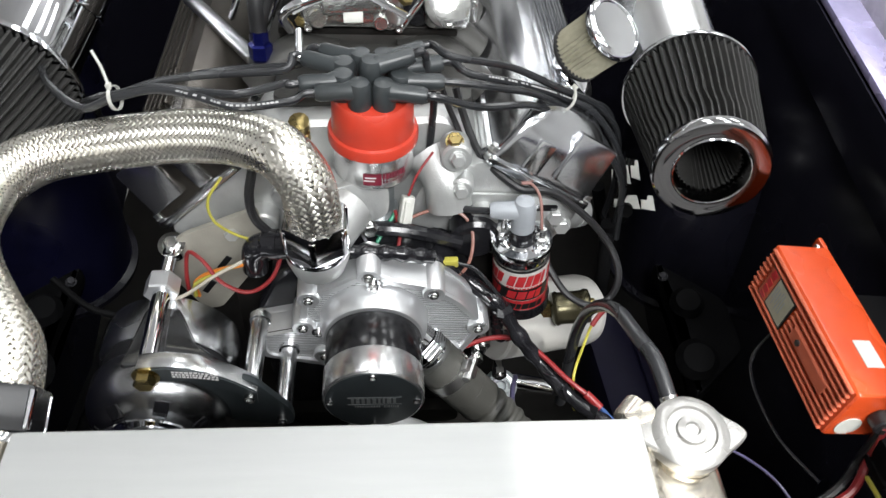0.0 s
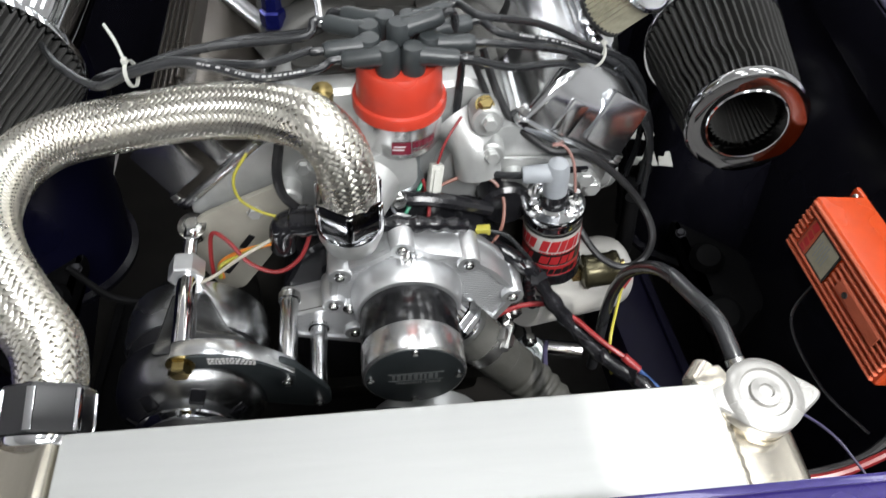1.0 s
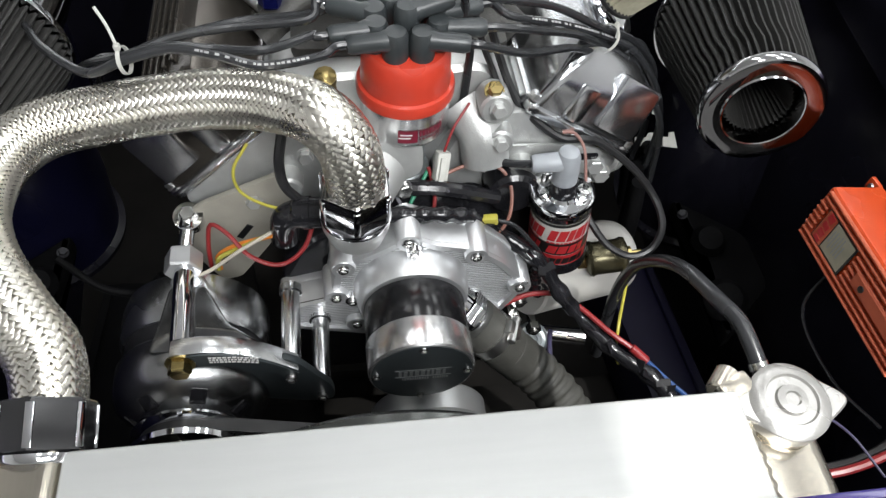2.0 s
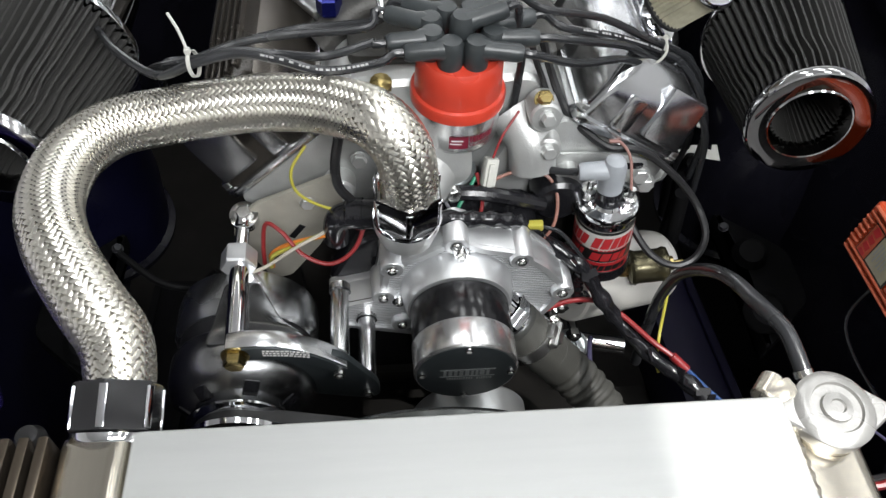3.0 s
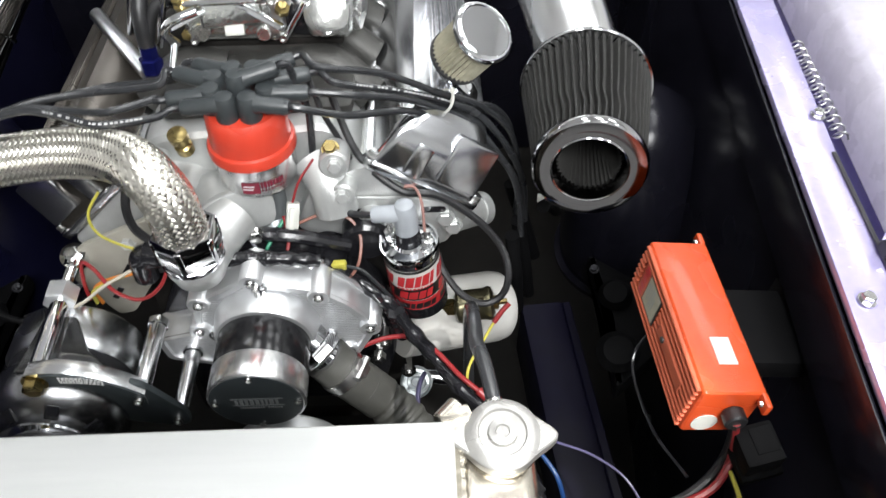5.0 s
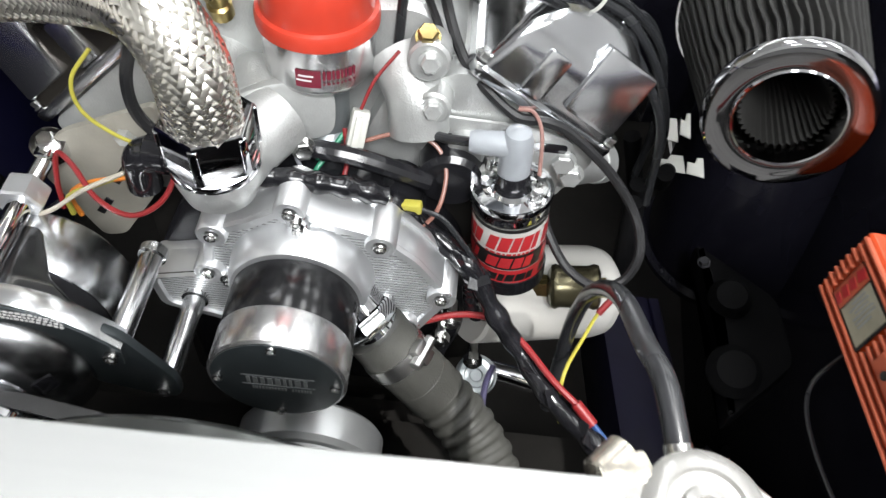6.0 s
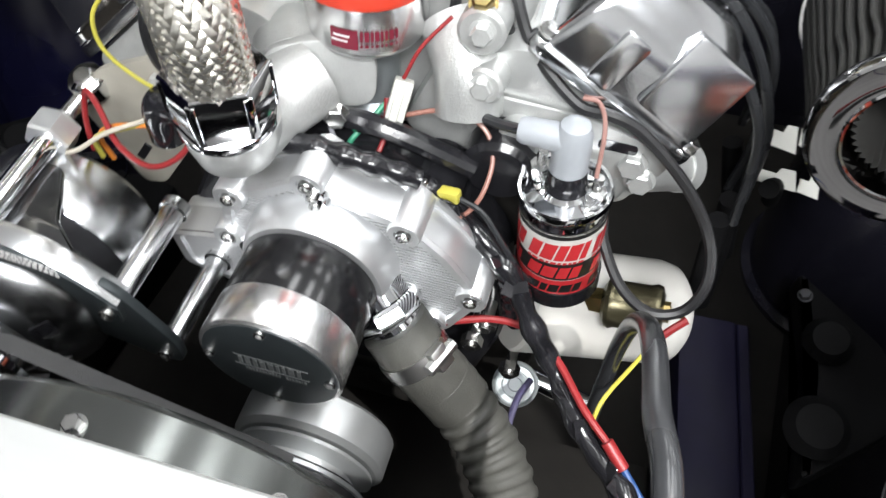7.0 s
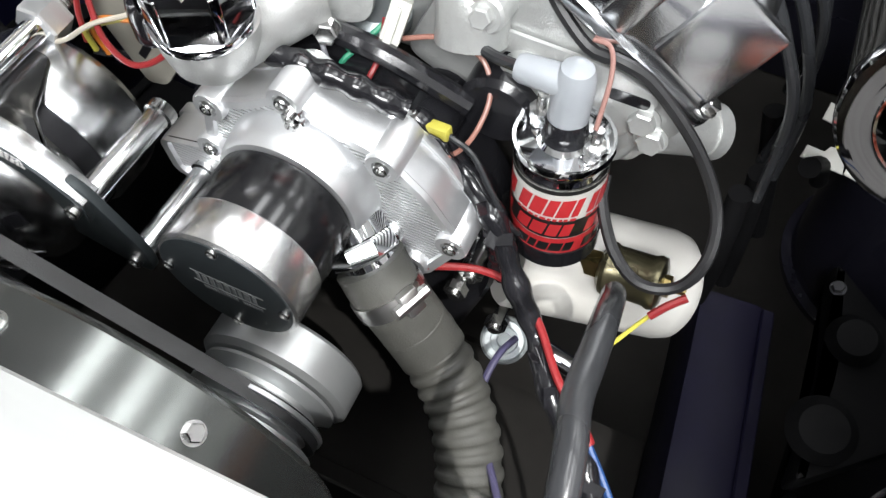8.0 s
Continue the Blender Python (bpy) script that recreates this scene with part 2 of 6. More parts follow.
def block(m, sx, sy, sz, bevel=0.002, segs=2):
    bm = bmesh.new()
    bmesh.ops.create_cube(bm, size=1)
    bmesh.ops.scale(bm, vec=(sx, sy, sz), verts=bm.verts)
    if bevel:
        bmesh.ops.bevel(bm, geom=list(bm.edges), offset=bevel, segments=segs, profile=0.6, affect="EDGES")
    bmesh.ops.transform(bm, matrix=m, verts=bm.verts)
    return bm


def slab(outline, low, high, m=Matrix(), bevel=0.0015, segs=2):
    """A flat outline in local xy drawn up from low to high along local z, with rounded edges."""
    bm = bmesh.new()
    vs = [bm.verts.new((x, y, low)) for x, y in outline]
    f = bm.faces.new(vs)
    up = bmesh.ops.extrude_face_region(bm, geom=[f])
    bmesh.ops.translate(bm, vec=(0, 0, high - low), verts=[v for v in up["geom"] if isinstance(v, bmesh.types.BMVert)])
    bmesh.ops.recalc_face_normals(bm, faces=bm.faces)
    if bevel:
        rim = [e for e in bm.edges if abs(e.verts[0].co.z - e.verts[1].co.z) < 1e-7]
        bmesh.ops.bevel(bm, geom=rim, offset=bevel, segments=segs, profile=0.6, affect="EDGES")
    bmesh.ops.transform(bm, matrix=m, verts=bm.verts)
    return bm


def merge(*bms):
    """Several bmeshes as one."""
    out = bmesh.new()
    for b in bms:
        if isinstance(b, tuple):
            me = bpy.data.meshes.new("scratch")
            me.from_pydata([tuple(v) for v in b[0]], [], b[1])
            out.from_mesh(me)
            bpy.data.meshes.remove(me)
        else:
            me = bpy.data.meshes.new("scratch")
            b.to_mesh(me)
            b.free()
            out.from_mesh(me)
            bpy.data.meshes.remove(me)
    return out


def rounded(points, r, steps=5):
    """An outline whose corners are rounded."""
    out, n = [], len(points)
    for i in range(n):
        a, b, c = Vector(points[i - 1]), Vector(points[i]), Vector(points[(i + 1) % n])
        q = min(r, (a - b).length * 0.45, (c - b).length * 0.45)
        s, e = b + (a - b).normalized() * q, b + (c - b).normalized() * q
        for k in range(steps + 1):
            t = k / steps
            p = s * (1 - t) ** 2 + b * 2 * t * (1 - t) + e * t * t
            out.append((p.x, p.y))
    return out


FRONT = Matrix(((1, 0, 0, 0), (0, 0, -1, 0), (0, 1, 0, 0), (0, 0, 0, 1)))  # local xy -> world xz, local z -> towards the front (-y)


def socket_bolt(r, h):
    """A cap screw along z with a hex recess."""
    v, f = lathe([(0, 0), (r, 0), (r, h * 0.85), (r * 0.88, h), (r * 0.58, h), (r * 0.52, h * 0.45), (0, h * 0.45)], seg=18)
    return v, f


def hex_bolt(r, h):
    v, f = lathe([(0, 0), (r, 0), (r, h * 0.85), (r * 0.86, h), (0, h)], seg=6)
    w, g = lathe([(0, -h * 0.2), (r * 1.25, -h * 0.2), (r * 1.25, 0), (0, 0)], seg=18)
    return join((v, f), (w, g))


CAPSCREW = finish("cap_screw", *socket_bolt(0.0050, 0.0055), STEEL)
SMALLSCREW = finish("small_screw", *socket_bolt(0.0034, 0.0024), STEEL)
HEXHEAD = finish("hex_bolt", *hex_bolt(0.0068, 0.0062), STEEL, 25)
HEXDARK = finish("hex_bolt", *hex_bolt(0.0068, 0.0062), DARKSTEEL, 25)
HEXCAST = finish("hex_bolt", *hex_bolt(0.0062, 0.006), CAST, 25)
HEXBRASS = finish("brass_bolt", *hex_bolt(0.0095, 0.009), BRASS, 25)


def wire(name, points, r, mat, label, category="wire", n=48, seg=8, group=""):
    ob = part(name, tube(points, r, n, seg), mat, None)
    return tagged(ob, label, category, group)


# ---- the room and the car's shell ----
def panel(name, outline, low, high, mat, m=Matrix(), label="", category="", bevel=0.003, parent=None):
    ob = part(name, slab(outline, low, high, m, bevel), mat, parent)
    return tagged(ob, label, category, kind="" if parent else "structure")


def sheet(x0, y0, x1, y1):
    return [(x0, y0), (x1, y0), (x1, y1), (x0, y1)]


panel("floor", sheet(-3.2, -3.6, 3.2, 3.6), -0.1, 0.0, CONCRETE, label="grey concrete garage floor under the car", category="floor")
panel("ceiling", sheet(-3.2, -3.6, 3.2, 3.6), 2.9, 3.0, CEILPAINT, label="pale painted garage ceiling over the car", category="ceiling")
panel("wall_north", sheet(-3.2, 3.6, 3.2, 3.7), 0, 2.9, WALLPAINT, label="plain painted garage wall behind the car", category="wall")
panel("wall_south", sheet(-3.2, -3.7, 3.2, -3.6), 0, 2.9, WALLPAINT, label="plain painted garage wall before the car", category="wall")
panel("wall_east", sheet(3.2, -3.6, 3.3, 3.6), 0, 2.9, WALLPAINT, label="plain painted garage wall beside the car", category="wall")
panel("wall_west", sheet(-3.3, -3.6, -3.2, 3.6), 0, 2.9, WALLPAINT, label="plain painted garage wall beside the car", category="wall")


def ceiling_light(x, y, sx, sy):
    lamp = thing("ceiling_light", (x, y, 2.84), "long white fluorescent light fixed under the ceiling", "light", "garage ceiling lights")
    part("housing", block(Matrix.Translation((x, y, 2.875)), sx + 0.05, sy + 0.05, 0.05, 0.008), WALLPAINT, lamp)
    part("diffuser", block(Matrix.Translation((x, y, 2.838)), sx, sy, 0.02, 0.006), TUBE, lamp)


for lx in (0.0, 0.95, 1.9):
    for ly in (-1.9, 0.0, 1.9):
        ceiling_light(lx, ly, 0.30, 1.35)

# unseen key lamp added to brighten the engine from the front
KEY = area_lamp("key_lamp", (0.45, -1.45, 2.45), (0.0, 0.0, 0.75), 1.1, 0.6, 44, (0.98, 0.99, 1.0))
# added unseen spot; its cone edge draws the bright patch on the radiator
beam = bpy.data.lights.new("patch_spot", "SPOT")
beam.energy, beam.spot_size, beam.spot_blend, beam.shadow_soft_size, beam.color = 112, radians(11.4), 0.05, 0.01, (1.0, 0.985, 0.96)
new("patch_spot", beam).matrix_world = look((0.62, -0.73, 2.25), (0.253, -0.235, 0.87))

# the body round the engine bay
UPRIGHT = Matrix()
panel("engine_bay_apron", [(0.445, -0.40), (0.47, -0.40), (0.585, 0.95), (0.56, 0.95)], 0.12, 0.862, APRON,
      label="glossy black inner fender panel of the engine bay", category="fender apron")
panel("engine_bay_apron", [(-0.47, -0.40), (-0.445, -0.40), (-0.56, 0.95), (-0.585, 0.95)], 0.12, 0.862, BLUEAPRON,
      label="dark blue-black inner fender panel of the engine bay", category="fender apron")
panel("firewall", sheet(-0.60, 0.93, 0.60, 0.96), 0.12, 1.0, APRON, label="black painted firewall at the back of the engine bay", category="firewall")
# near-black sheet closes the bay's bottom; its colour carries the shade there
panel("undertray", sheet(-0.55, -0.62, 0.55, 0.95), 0.10, 0.115, UNDER, label="dark sheet painting in the shade below the engine", category="undertray")


def fender(side):
    s = side
    tone = "purple car fender paled by painted-in glare, with a bright lip"
    f = thing("fender", (s * 0.6, 0.1, 0.86), tone, "fender", "fenders")
    strip = [(s * 0.432, -0.42), (s * 0.468, -0.42), (s * 0.605, 0.95), (s * 0.562, 0.95)]
    part("lip", slab(strip if s > 0 else strip[::-1], 0.866, 0.876, bevel=0.004), LAVENDER, f)
    edge = [(s * 0.429, -0.42), (s * 0.432, -0.42), (s * 0.562, 0.95), (s * 0.559, 0.95)]
    part("inner_return", slab(edge[::s], 0.795, 0.8655, bevel=0.001), APRON, f)
    gut = [(s * 0.468, -0.42), (s * 0.525, -0.42), (s * 0.636, 0.95), (s * 0.605, 0.95)]
    part("gutter", slab(gut if s > 0 else gut[::-1], 0.815, 0.825, bevel=0.002), PURPLE, f)
    part("gutter_wall", slab([(s * 0.466, -0.42), (s * 0.469, -0.42), (s * 0.606, 0.95), (s * 0.603, 0.95)][::s], 0.822, 0.867, bevel=0), PURPLE, f)
    bm = bmesh.new()
    rows = []
    for i in range(15):
        y = -0.55 + 1.5 * i / 14
        x0 = 0.523 + 0.08 * (y + 0.42)
        prof = [(0.0, 0.818), (0.0, 0.885), (0.012, 0.897), (0.06, 0.905), (0.14, 0.895), (0.22, 0.85), (0.26, 0.76), (0.27, 0.6), (0.26, 0.4)]
        rows.append([bm.verts.new((s * (x0 + a), y, z)) for a, z in prof])
    for a, b in zip(rows, rows[1:]):
        for k in range(len(a) - 1):
            bm.faces.new((a[k], a[k + 1], b[k + 1], b[k]))
    bmesh.ops.solidify(bm, geom=list(bm.faces), thickness=0.004)
    part("skin", bm, SKINSHEEN, f, sharp=50)
    return f


RIGHT_FENDER = fender(1)
fender(-1)

# front crossing panel before the radiator
nose = thing("nose_panel", (0, -0.4, 0.87), "deep purple painted front panel before the radiator", "body panel")
part("top", slab(rounded(sheet(-0.62, -0.75, 0.62, -0.266), 0.01), 0.845, 0.878, bevel=0.006), PURPLE, nose)
part("edge_trim", slab(sheet(-0.61, -0.2725, 0.61, -0.2675), 0.8785, 0.8815, bevel=0.001), PURPLE, nose)

panel("radiator_support", rounded([(-0.322, -0.136), (-0.352, -0.078), (-0.40, -0.01), (-0.438, 0.02), (-0.440, -0.20), (-0.345, -0.148)], 0.012), 0.785, 0.800, PURPLE,
      label="purple painted side shelf of the radiator support", category="body panel")

# frame rails low in the bay
for s in (1, -1):
    rail = thing("frame_rail", (s * 0.345, 0.15, 0.33), "dark purple painted steel frame rail" if s > 0 else "near-black steel frame rail with shade put into its colour", "frame rail", "frame rails")
    # left rail takes a near-black copy, its shade painted into the colour
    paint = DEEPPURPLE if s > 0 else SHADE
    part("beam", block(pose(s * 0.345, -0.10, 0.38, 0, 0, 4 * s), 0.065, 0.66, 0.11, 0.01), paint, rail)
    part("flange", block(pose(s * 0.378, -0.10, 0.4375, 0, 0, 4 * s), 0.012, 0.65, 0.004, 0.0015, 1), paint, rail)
cross = part("crossmember", block(pose(0, 0.02, 0.27), 0.8, 0.16, 0.10, 0.015), UNDER)
part("flange", block(pose(0, -0.066, 0.318), 0.78, 0.018, 0.005, 0.0015, 1), UNDER, cross)
tagged(cross, "black steel crossmember under the engine", "crossmember")

# shock towers and control arms; the arms' near-black colour stands in for shade
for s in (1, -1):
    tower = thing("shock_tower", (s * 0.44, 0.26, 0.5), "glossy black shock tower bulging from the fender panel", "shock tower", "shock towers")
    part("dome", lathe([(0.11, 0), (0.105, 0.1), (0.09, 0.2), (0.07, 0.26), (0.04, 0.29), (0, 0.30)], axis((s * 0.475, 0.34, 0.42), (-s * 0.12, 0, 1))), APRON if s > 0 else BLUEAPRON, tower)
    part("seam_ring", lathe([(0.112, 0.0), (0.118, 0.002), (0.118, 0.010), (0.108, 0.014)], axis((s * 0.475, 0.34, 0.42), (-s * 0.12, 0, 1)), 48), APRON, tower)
    arm = thing("control_arm", (s * 0.40, 0.12, 0.55), "steel upper control arm with bolts, shade painted in as near-black", "suspension arm", "control arms")
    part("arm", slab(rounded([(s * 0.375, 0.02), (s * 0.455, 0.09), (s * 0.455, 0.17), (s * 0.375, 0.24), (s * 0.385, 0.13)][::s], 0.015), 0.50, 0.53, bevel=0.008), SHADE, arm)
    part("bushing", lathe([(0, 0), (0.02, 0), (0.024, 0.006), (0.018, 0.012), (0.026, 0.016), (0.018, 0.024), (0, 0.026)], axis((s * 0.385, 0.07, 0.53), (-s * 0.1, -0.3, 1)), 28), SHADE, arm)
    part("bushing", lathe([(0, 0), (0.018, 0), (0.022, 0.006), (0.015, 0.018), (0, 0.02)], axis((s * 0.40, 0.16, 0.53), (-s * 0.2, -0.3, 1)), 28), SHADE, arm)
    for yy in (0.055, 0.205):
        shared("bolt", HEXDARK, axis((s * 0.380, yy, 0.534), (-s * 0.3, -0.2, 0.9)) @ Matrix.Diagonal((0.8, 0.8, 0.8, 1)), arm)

# ---- the engine ----
engine = thing("engine", (0, 0.3, 0.3), "V8 engine with pale cast aluminium heads and intake", "engine")
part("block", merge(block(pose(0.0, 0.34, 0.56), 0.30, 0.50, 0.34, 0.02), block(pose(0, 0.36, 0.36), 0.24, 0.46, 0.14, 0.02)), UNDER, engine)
tc = rounded([(-0.105, 0.52), (0.10, 0.52), (0.125, 0.62), (0.115, 0.70), (0.075, 0.752), (0.03, 0.768), (-0.04, 0.768), (-0.085, 0.745), (-0.115, 0.68)], 0.02)
part("timing_cover", slab(tc, -0.075, -0.032, FRONT, 0.008, 3), BLACKGLOSS, engine, "gloss black timing cover")
part("pump_mount", rod((0.062, 0.034, 0.742), (0.062, 0.078, 0.742), 0.020), BLACKGLOSS, engine, "gloss black round boss")
part("bypass_port", rod((-0.02, 0.034, 0.755), (-0.02, 0.078, 0.755), 0.013), BLACKGLOSS, engine)
part("fuel_pump_boss", rod((0.100, 0.055, 0.762), (0.100, 0.105, 0.762), 0.024), BLACKGLOSS, engine, "gloss black round boss")
part("rubber_line", tube([(-0.02, 0.055, 0.782), (0.03, 0.050, 0.784), (0.085, 0.055, 0.762)], 0.007, 30, 10), BLACKGLOSS, engine)


def bank(s, inner, outer, y0):
    """A cylinder head under its valve cover; s: +1 right, -1 left; inner and outer: the ends of the rail at its front."""
    a, b = Vector(inner), Vector(outer)
    d = (b - a).normalized()
    n = Vector((s * -d.z, 0, s * d.x)) if s > 0 else Vector((d.z, 0, -d.x))
    w = (b - a).length
    m = Matrix(((d.x, 0, n.x, a.x), (0, 1, 0, y0), (d.z, 0, n.z, a.z), (0, 0, 0, 1)))
    head = rounded([(0.0, -0.002), (w, -0.002), (w + 0.004, -0.04), (w - 0.01, -0.095), (-0.02, -0.11), (-0.03, -0.05)], 0.012)
    hm = m @ FRONT
    part("cylinder_head", merge(slab(head, -0.42, -0.006, hm, 0.004),
                                rod(m @ Vector((w * 0.3, 0.012, -0.05)), m @ Vector((w * 0.3, -0.012, -0.05)), 0.014),
                                rod(m @ Vector((w * 0.78, 0.012, -0.055)), m @ Vector((w * 0.78, -0.004, -0.055)), 0.011)), CAST, engine, "pale cast aluminium cylinder head")
    cover = thing("valve_cover", a + n * 0.03, "polished aluminium valve cover with a raised finned top" if s > 0 else "dark brown polished valve cover with ribs on its top", "valve cover", "valve covers")
    # the left shell is coloured much darker than the right
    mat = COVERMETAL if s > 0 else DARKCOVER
    part("rail", slab(rounded([(-0.002, 0), (w + 0.002, 0), (w + 0.002, 0.40), (-0.002, 0.40)], 0.012), 0.0, 0.0085, m, 0.002), POLISHED, cover)
    bm = bmesh.new()
    levels = [(0.004, 0.006, 0.0085, 0.010), (0.007, 0.010, 0.030, 0.006), (0.010, 0.016, 0.046, 0.004), (0.020, 0.030, 0.060, 0.004), (0.030, 0.042, 0.064, 0.0)]
    rings = []
    for dx, dy, h, c in levels:
        out = rounded([(dx, dy), (w - dx * 1.0, dy), (w - dx, 0.39 - dy), (dx, 0.39 - dy)], 0.006 + dx * 0.4, 4)
        rings.append([bm.verts.new(m @ Vector((x, y, h))) for x, y in out])
    for p, q in zip(rings, rings[1:]):
        for k in range(len(p)):
            j = (k + 1) % len(p)
            bm.faces.new((p[k], p[j], q[j], q[k]))
    bm.faces.new(rings[-1])
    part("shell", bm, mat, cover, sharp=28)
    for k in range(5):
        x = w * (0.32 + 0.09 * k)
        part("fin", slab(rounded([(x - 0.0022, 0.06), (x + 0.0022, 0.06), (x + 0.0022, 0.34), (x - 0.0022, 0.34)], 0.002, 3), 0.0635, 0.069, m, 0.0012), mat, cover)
    # stiffening pads and hold-down bolts on the front slope
    part("front_pad", block(m @ pose(w * 0.74, 0.018, 0.038, -20, 0, 0), w * 0.36, 0.016, 0.05, 0.003), COVERMETAL, cover)
    part("notch", block(m @ pose(w * 0.36, 0.012, 0.025, -15, 0, 0), 0.018, 0.012, 0.034, 0.003), POLISHED, cover)
    for yy in (0.012, 0.14, 0.27):
        for xx in (0.003, w - 0.003):
            shared("bolt", HEXHEAD, m @ Matrix.Translation((xx, yy, 0.0105)) @ Matrix.Diagonal((0.7, 0.7, 0.8, 1)), cover)
    return m, w


RIGHT, RW = bank(1, (0.104, 0.078, 0.840), (0.205, 0.078, 0.776), 0.078)
LEFT, LW = bank(-1, (-0.106, 0.07, 0.842), (-0.190, 0.07, 0.762), 0.07)

# intake manifold between the heads
intake = thing("intake_manifold", (0, 0.2, 0.8), "pale cast aluminium intake manifold with bolt bosses", "intake manifold")
valley = rounded([(-0.10, 0.74), (-0.05, 0.73), (0.06, 0.735), (0.115, 0.75), (0.125, 0.80), (0.075, 0.872), (0.03, 0.865), (-0.03, 0.865), (-0.095, 0.86), (-0.125, 0.80)], 0.02)
part("valley_wall", slab(valley, -0.40, -0.105, FRONT, 0.012, 3), CAST, intake)
# added dark plate: shade painted over the pale valley top
part("valley_shade", slab(rounded(sheet(-0.085, 0.128, 0.095, 0.21), 0.01), 0.862, 0.8735, bevel=0.004), CASTDARK, intake, "dark plate painting shade into the valley")
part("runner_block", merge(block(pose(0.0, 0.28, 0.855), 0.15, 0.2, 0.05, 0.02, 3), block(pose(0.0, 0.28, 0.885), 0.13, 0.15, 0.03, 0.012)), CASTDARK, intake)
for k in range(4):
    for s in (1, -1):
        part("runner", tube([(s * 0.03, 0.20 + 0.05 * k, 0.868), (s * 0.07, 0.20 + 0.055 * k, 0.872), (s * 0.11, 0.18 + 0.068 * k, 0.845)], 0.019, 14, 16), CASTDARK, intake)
part("thermostat_port", tube([(-0.055, 0.105, 0.785), (-0.04, 0.085, 0.80), (-0.03, 0.065, 0.80)], 0.027, 16, 18), CAST, intake)
part("water_crossover", merge(tube([(0.055, 0.105, 0.83), (0.07, 0.085, 0.815), (0.075, 0.075, 0.79)], 0.021, 16, 18),
                              rod((0.078, 0.10, 0.845), (0.078, 0.072, 0.850), 0.014), rod((0.085, 0.095, 0.815), (0.083, 0.066, 0.818), 0.012)), CAST, intake)
for bx, by, bz in ((0.079, 0.071, 0.851), (0.083, 0.065, 0.819), (-0.082, 0.098, 0.845), (-0.015, 0.103, 0.80)):
    shared("bolt", HEXCAST, axis((bx, by, bz), (0.05, -1, 0.25)), intake)
shared("temperature_sender", HEXBRASS, axis((0.076, 0.082, 0.862), (0, -0.5, 0.9)) @ Matrix.Diagonal((0.7, 0.7, 0.9, 1)), intake, "brass sender fitting")
fit_b = thing("brass_fitting", (-0.06, 0.10, 0.87), "stepped brass pipe fitting screwed into the intake", "pipe fitting")
part("body", lathe([(0, 0), (0.011, 0), (0.011, 0.012), (0.008, 0.014), (0.008, 0.022), (0.012, 0.024), (0.012, 0.034), (0.006, 0.036), (0, 0.036)], axis((-0.058, 0.098, 0.852), (0, -0.35, 1)) @ Matrix.Diagonal((0.75, 0.75, 0.8, 1)), 12), BRASS, fit_b)

mount = thing("mounting_plate", (-0.15, 0.05, 0.72), "dull pale metal mounting plate with slots behind the alternator", "mounting plate")
part("plate", slab(rounded([(-0.100, 0.805), (-0.170, 0.772), (-0.192, 0.752), (-0.196, 0.725), (-0.168, 0.664), (-0.150, 0.668), (-0.118, 0.715), (-0.094, 0.770)], 0.006), -0.062, -0.056, FRONT, 0.0012), PLATEMETAL, mount)
for sx, sz, ang in ((-0.138, 0.735, 35), (-0.158, 0.700, 35)):
    part("slot", block(pose(sx, 0.0555, sz, 0, ang, 0), 0.006, 0.0012, 0.020, 0.0004, 1), DARKSTEEL, mount)
shared("bolt", HEXCAST, axis((-0.125, 0.056, 0.775), (0, -1, 0.1)), mount)

# ---- electric water pump ----
MX_ = 0.004
pump = thing("water_pump", (0, 0, 0.70), "machined billet electric water pump with black and silver motor", "water pump")
plate = rounded([(0.0, 0.786), (0.024, 0.773), (0.058, 0.764), (0.084, 0.742), (0.107, 0.710), (0.106, 0.696), (0.088, 0.660), (0.070, 0.655),
                 (0.02, 0.640), (-0.03, 0.640), (-0.105, 0.662), (-0.110, 0.692), (-0.068, 0.703), (-0.064, 0.728), (-0.060, 0.752), (-0.030, 0.766)], 0.006)
part("backplate", slab(plate, -0.030, -0.0016, FRONT, 0.0012), MACHINED, pump, sharp=30)
# dark sheet behind the lands paints the shade of the grooves
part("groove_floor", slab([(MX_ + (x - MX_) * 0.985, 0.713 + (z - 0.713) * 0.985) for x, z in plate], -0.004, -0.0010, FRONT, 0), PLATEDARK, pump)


def groove_lands(outline, z0, z1, step, y_back, y_front):
    """Flat lands left between milled grooves, cut to the outline of a plate."""
    bars, z = [], z0
    while z < z1:
        cuts = []
        for (ax, az), (bx_, bz_) in zip(outline, outline[1:] + outline[:1]):
            if (az - z) * (bz_ - z) < 0:
                cuts.append(ax + (bx_ - ax) * (z - az) / (bz_ - az))
        cuts.sort()
        for l, r in zip(cuts[::2], cuts[1::2]):
            if r - l > 0.006:
                h = step * 0.24
                v = [Vector((x, y, zz)) for x in (l + 0.001, r - 0.001) for y, zz in ((y_back, z - h * 1.15), (y_front, z - h), (y_front, z + h), (y_back, z + h * 1.15))]
                bars.append((v, [(0, 1, 5, 4), (1, 2, 6, 5), (2, 3, 7, 6), (0, 3, 2, 1), (4, 5, 6, 7)]))
        z += step
    return join(*bars)


border = []
for x, z in plate:
    dx_, dz_ = x - MX_, z - 0.713
    q_ = math.hypot(dx_, dz_)
    border.append((x - dx_ / q_ * 0.0075, z - dz_ / q_ * 0.0075))
rim_v, rim_f, nb_ = [], [], len(plate)
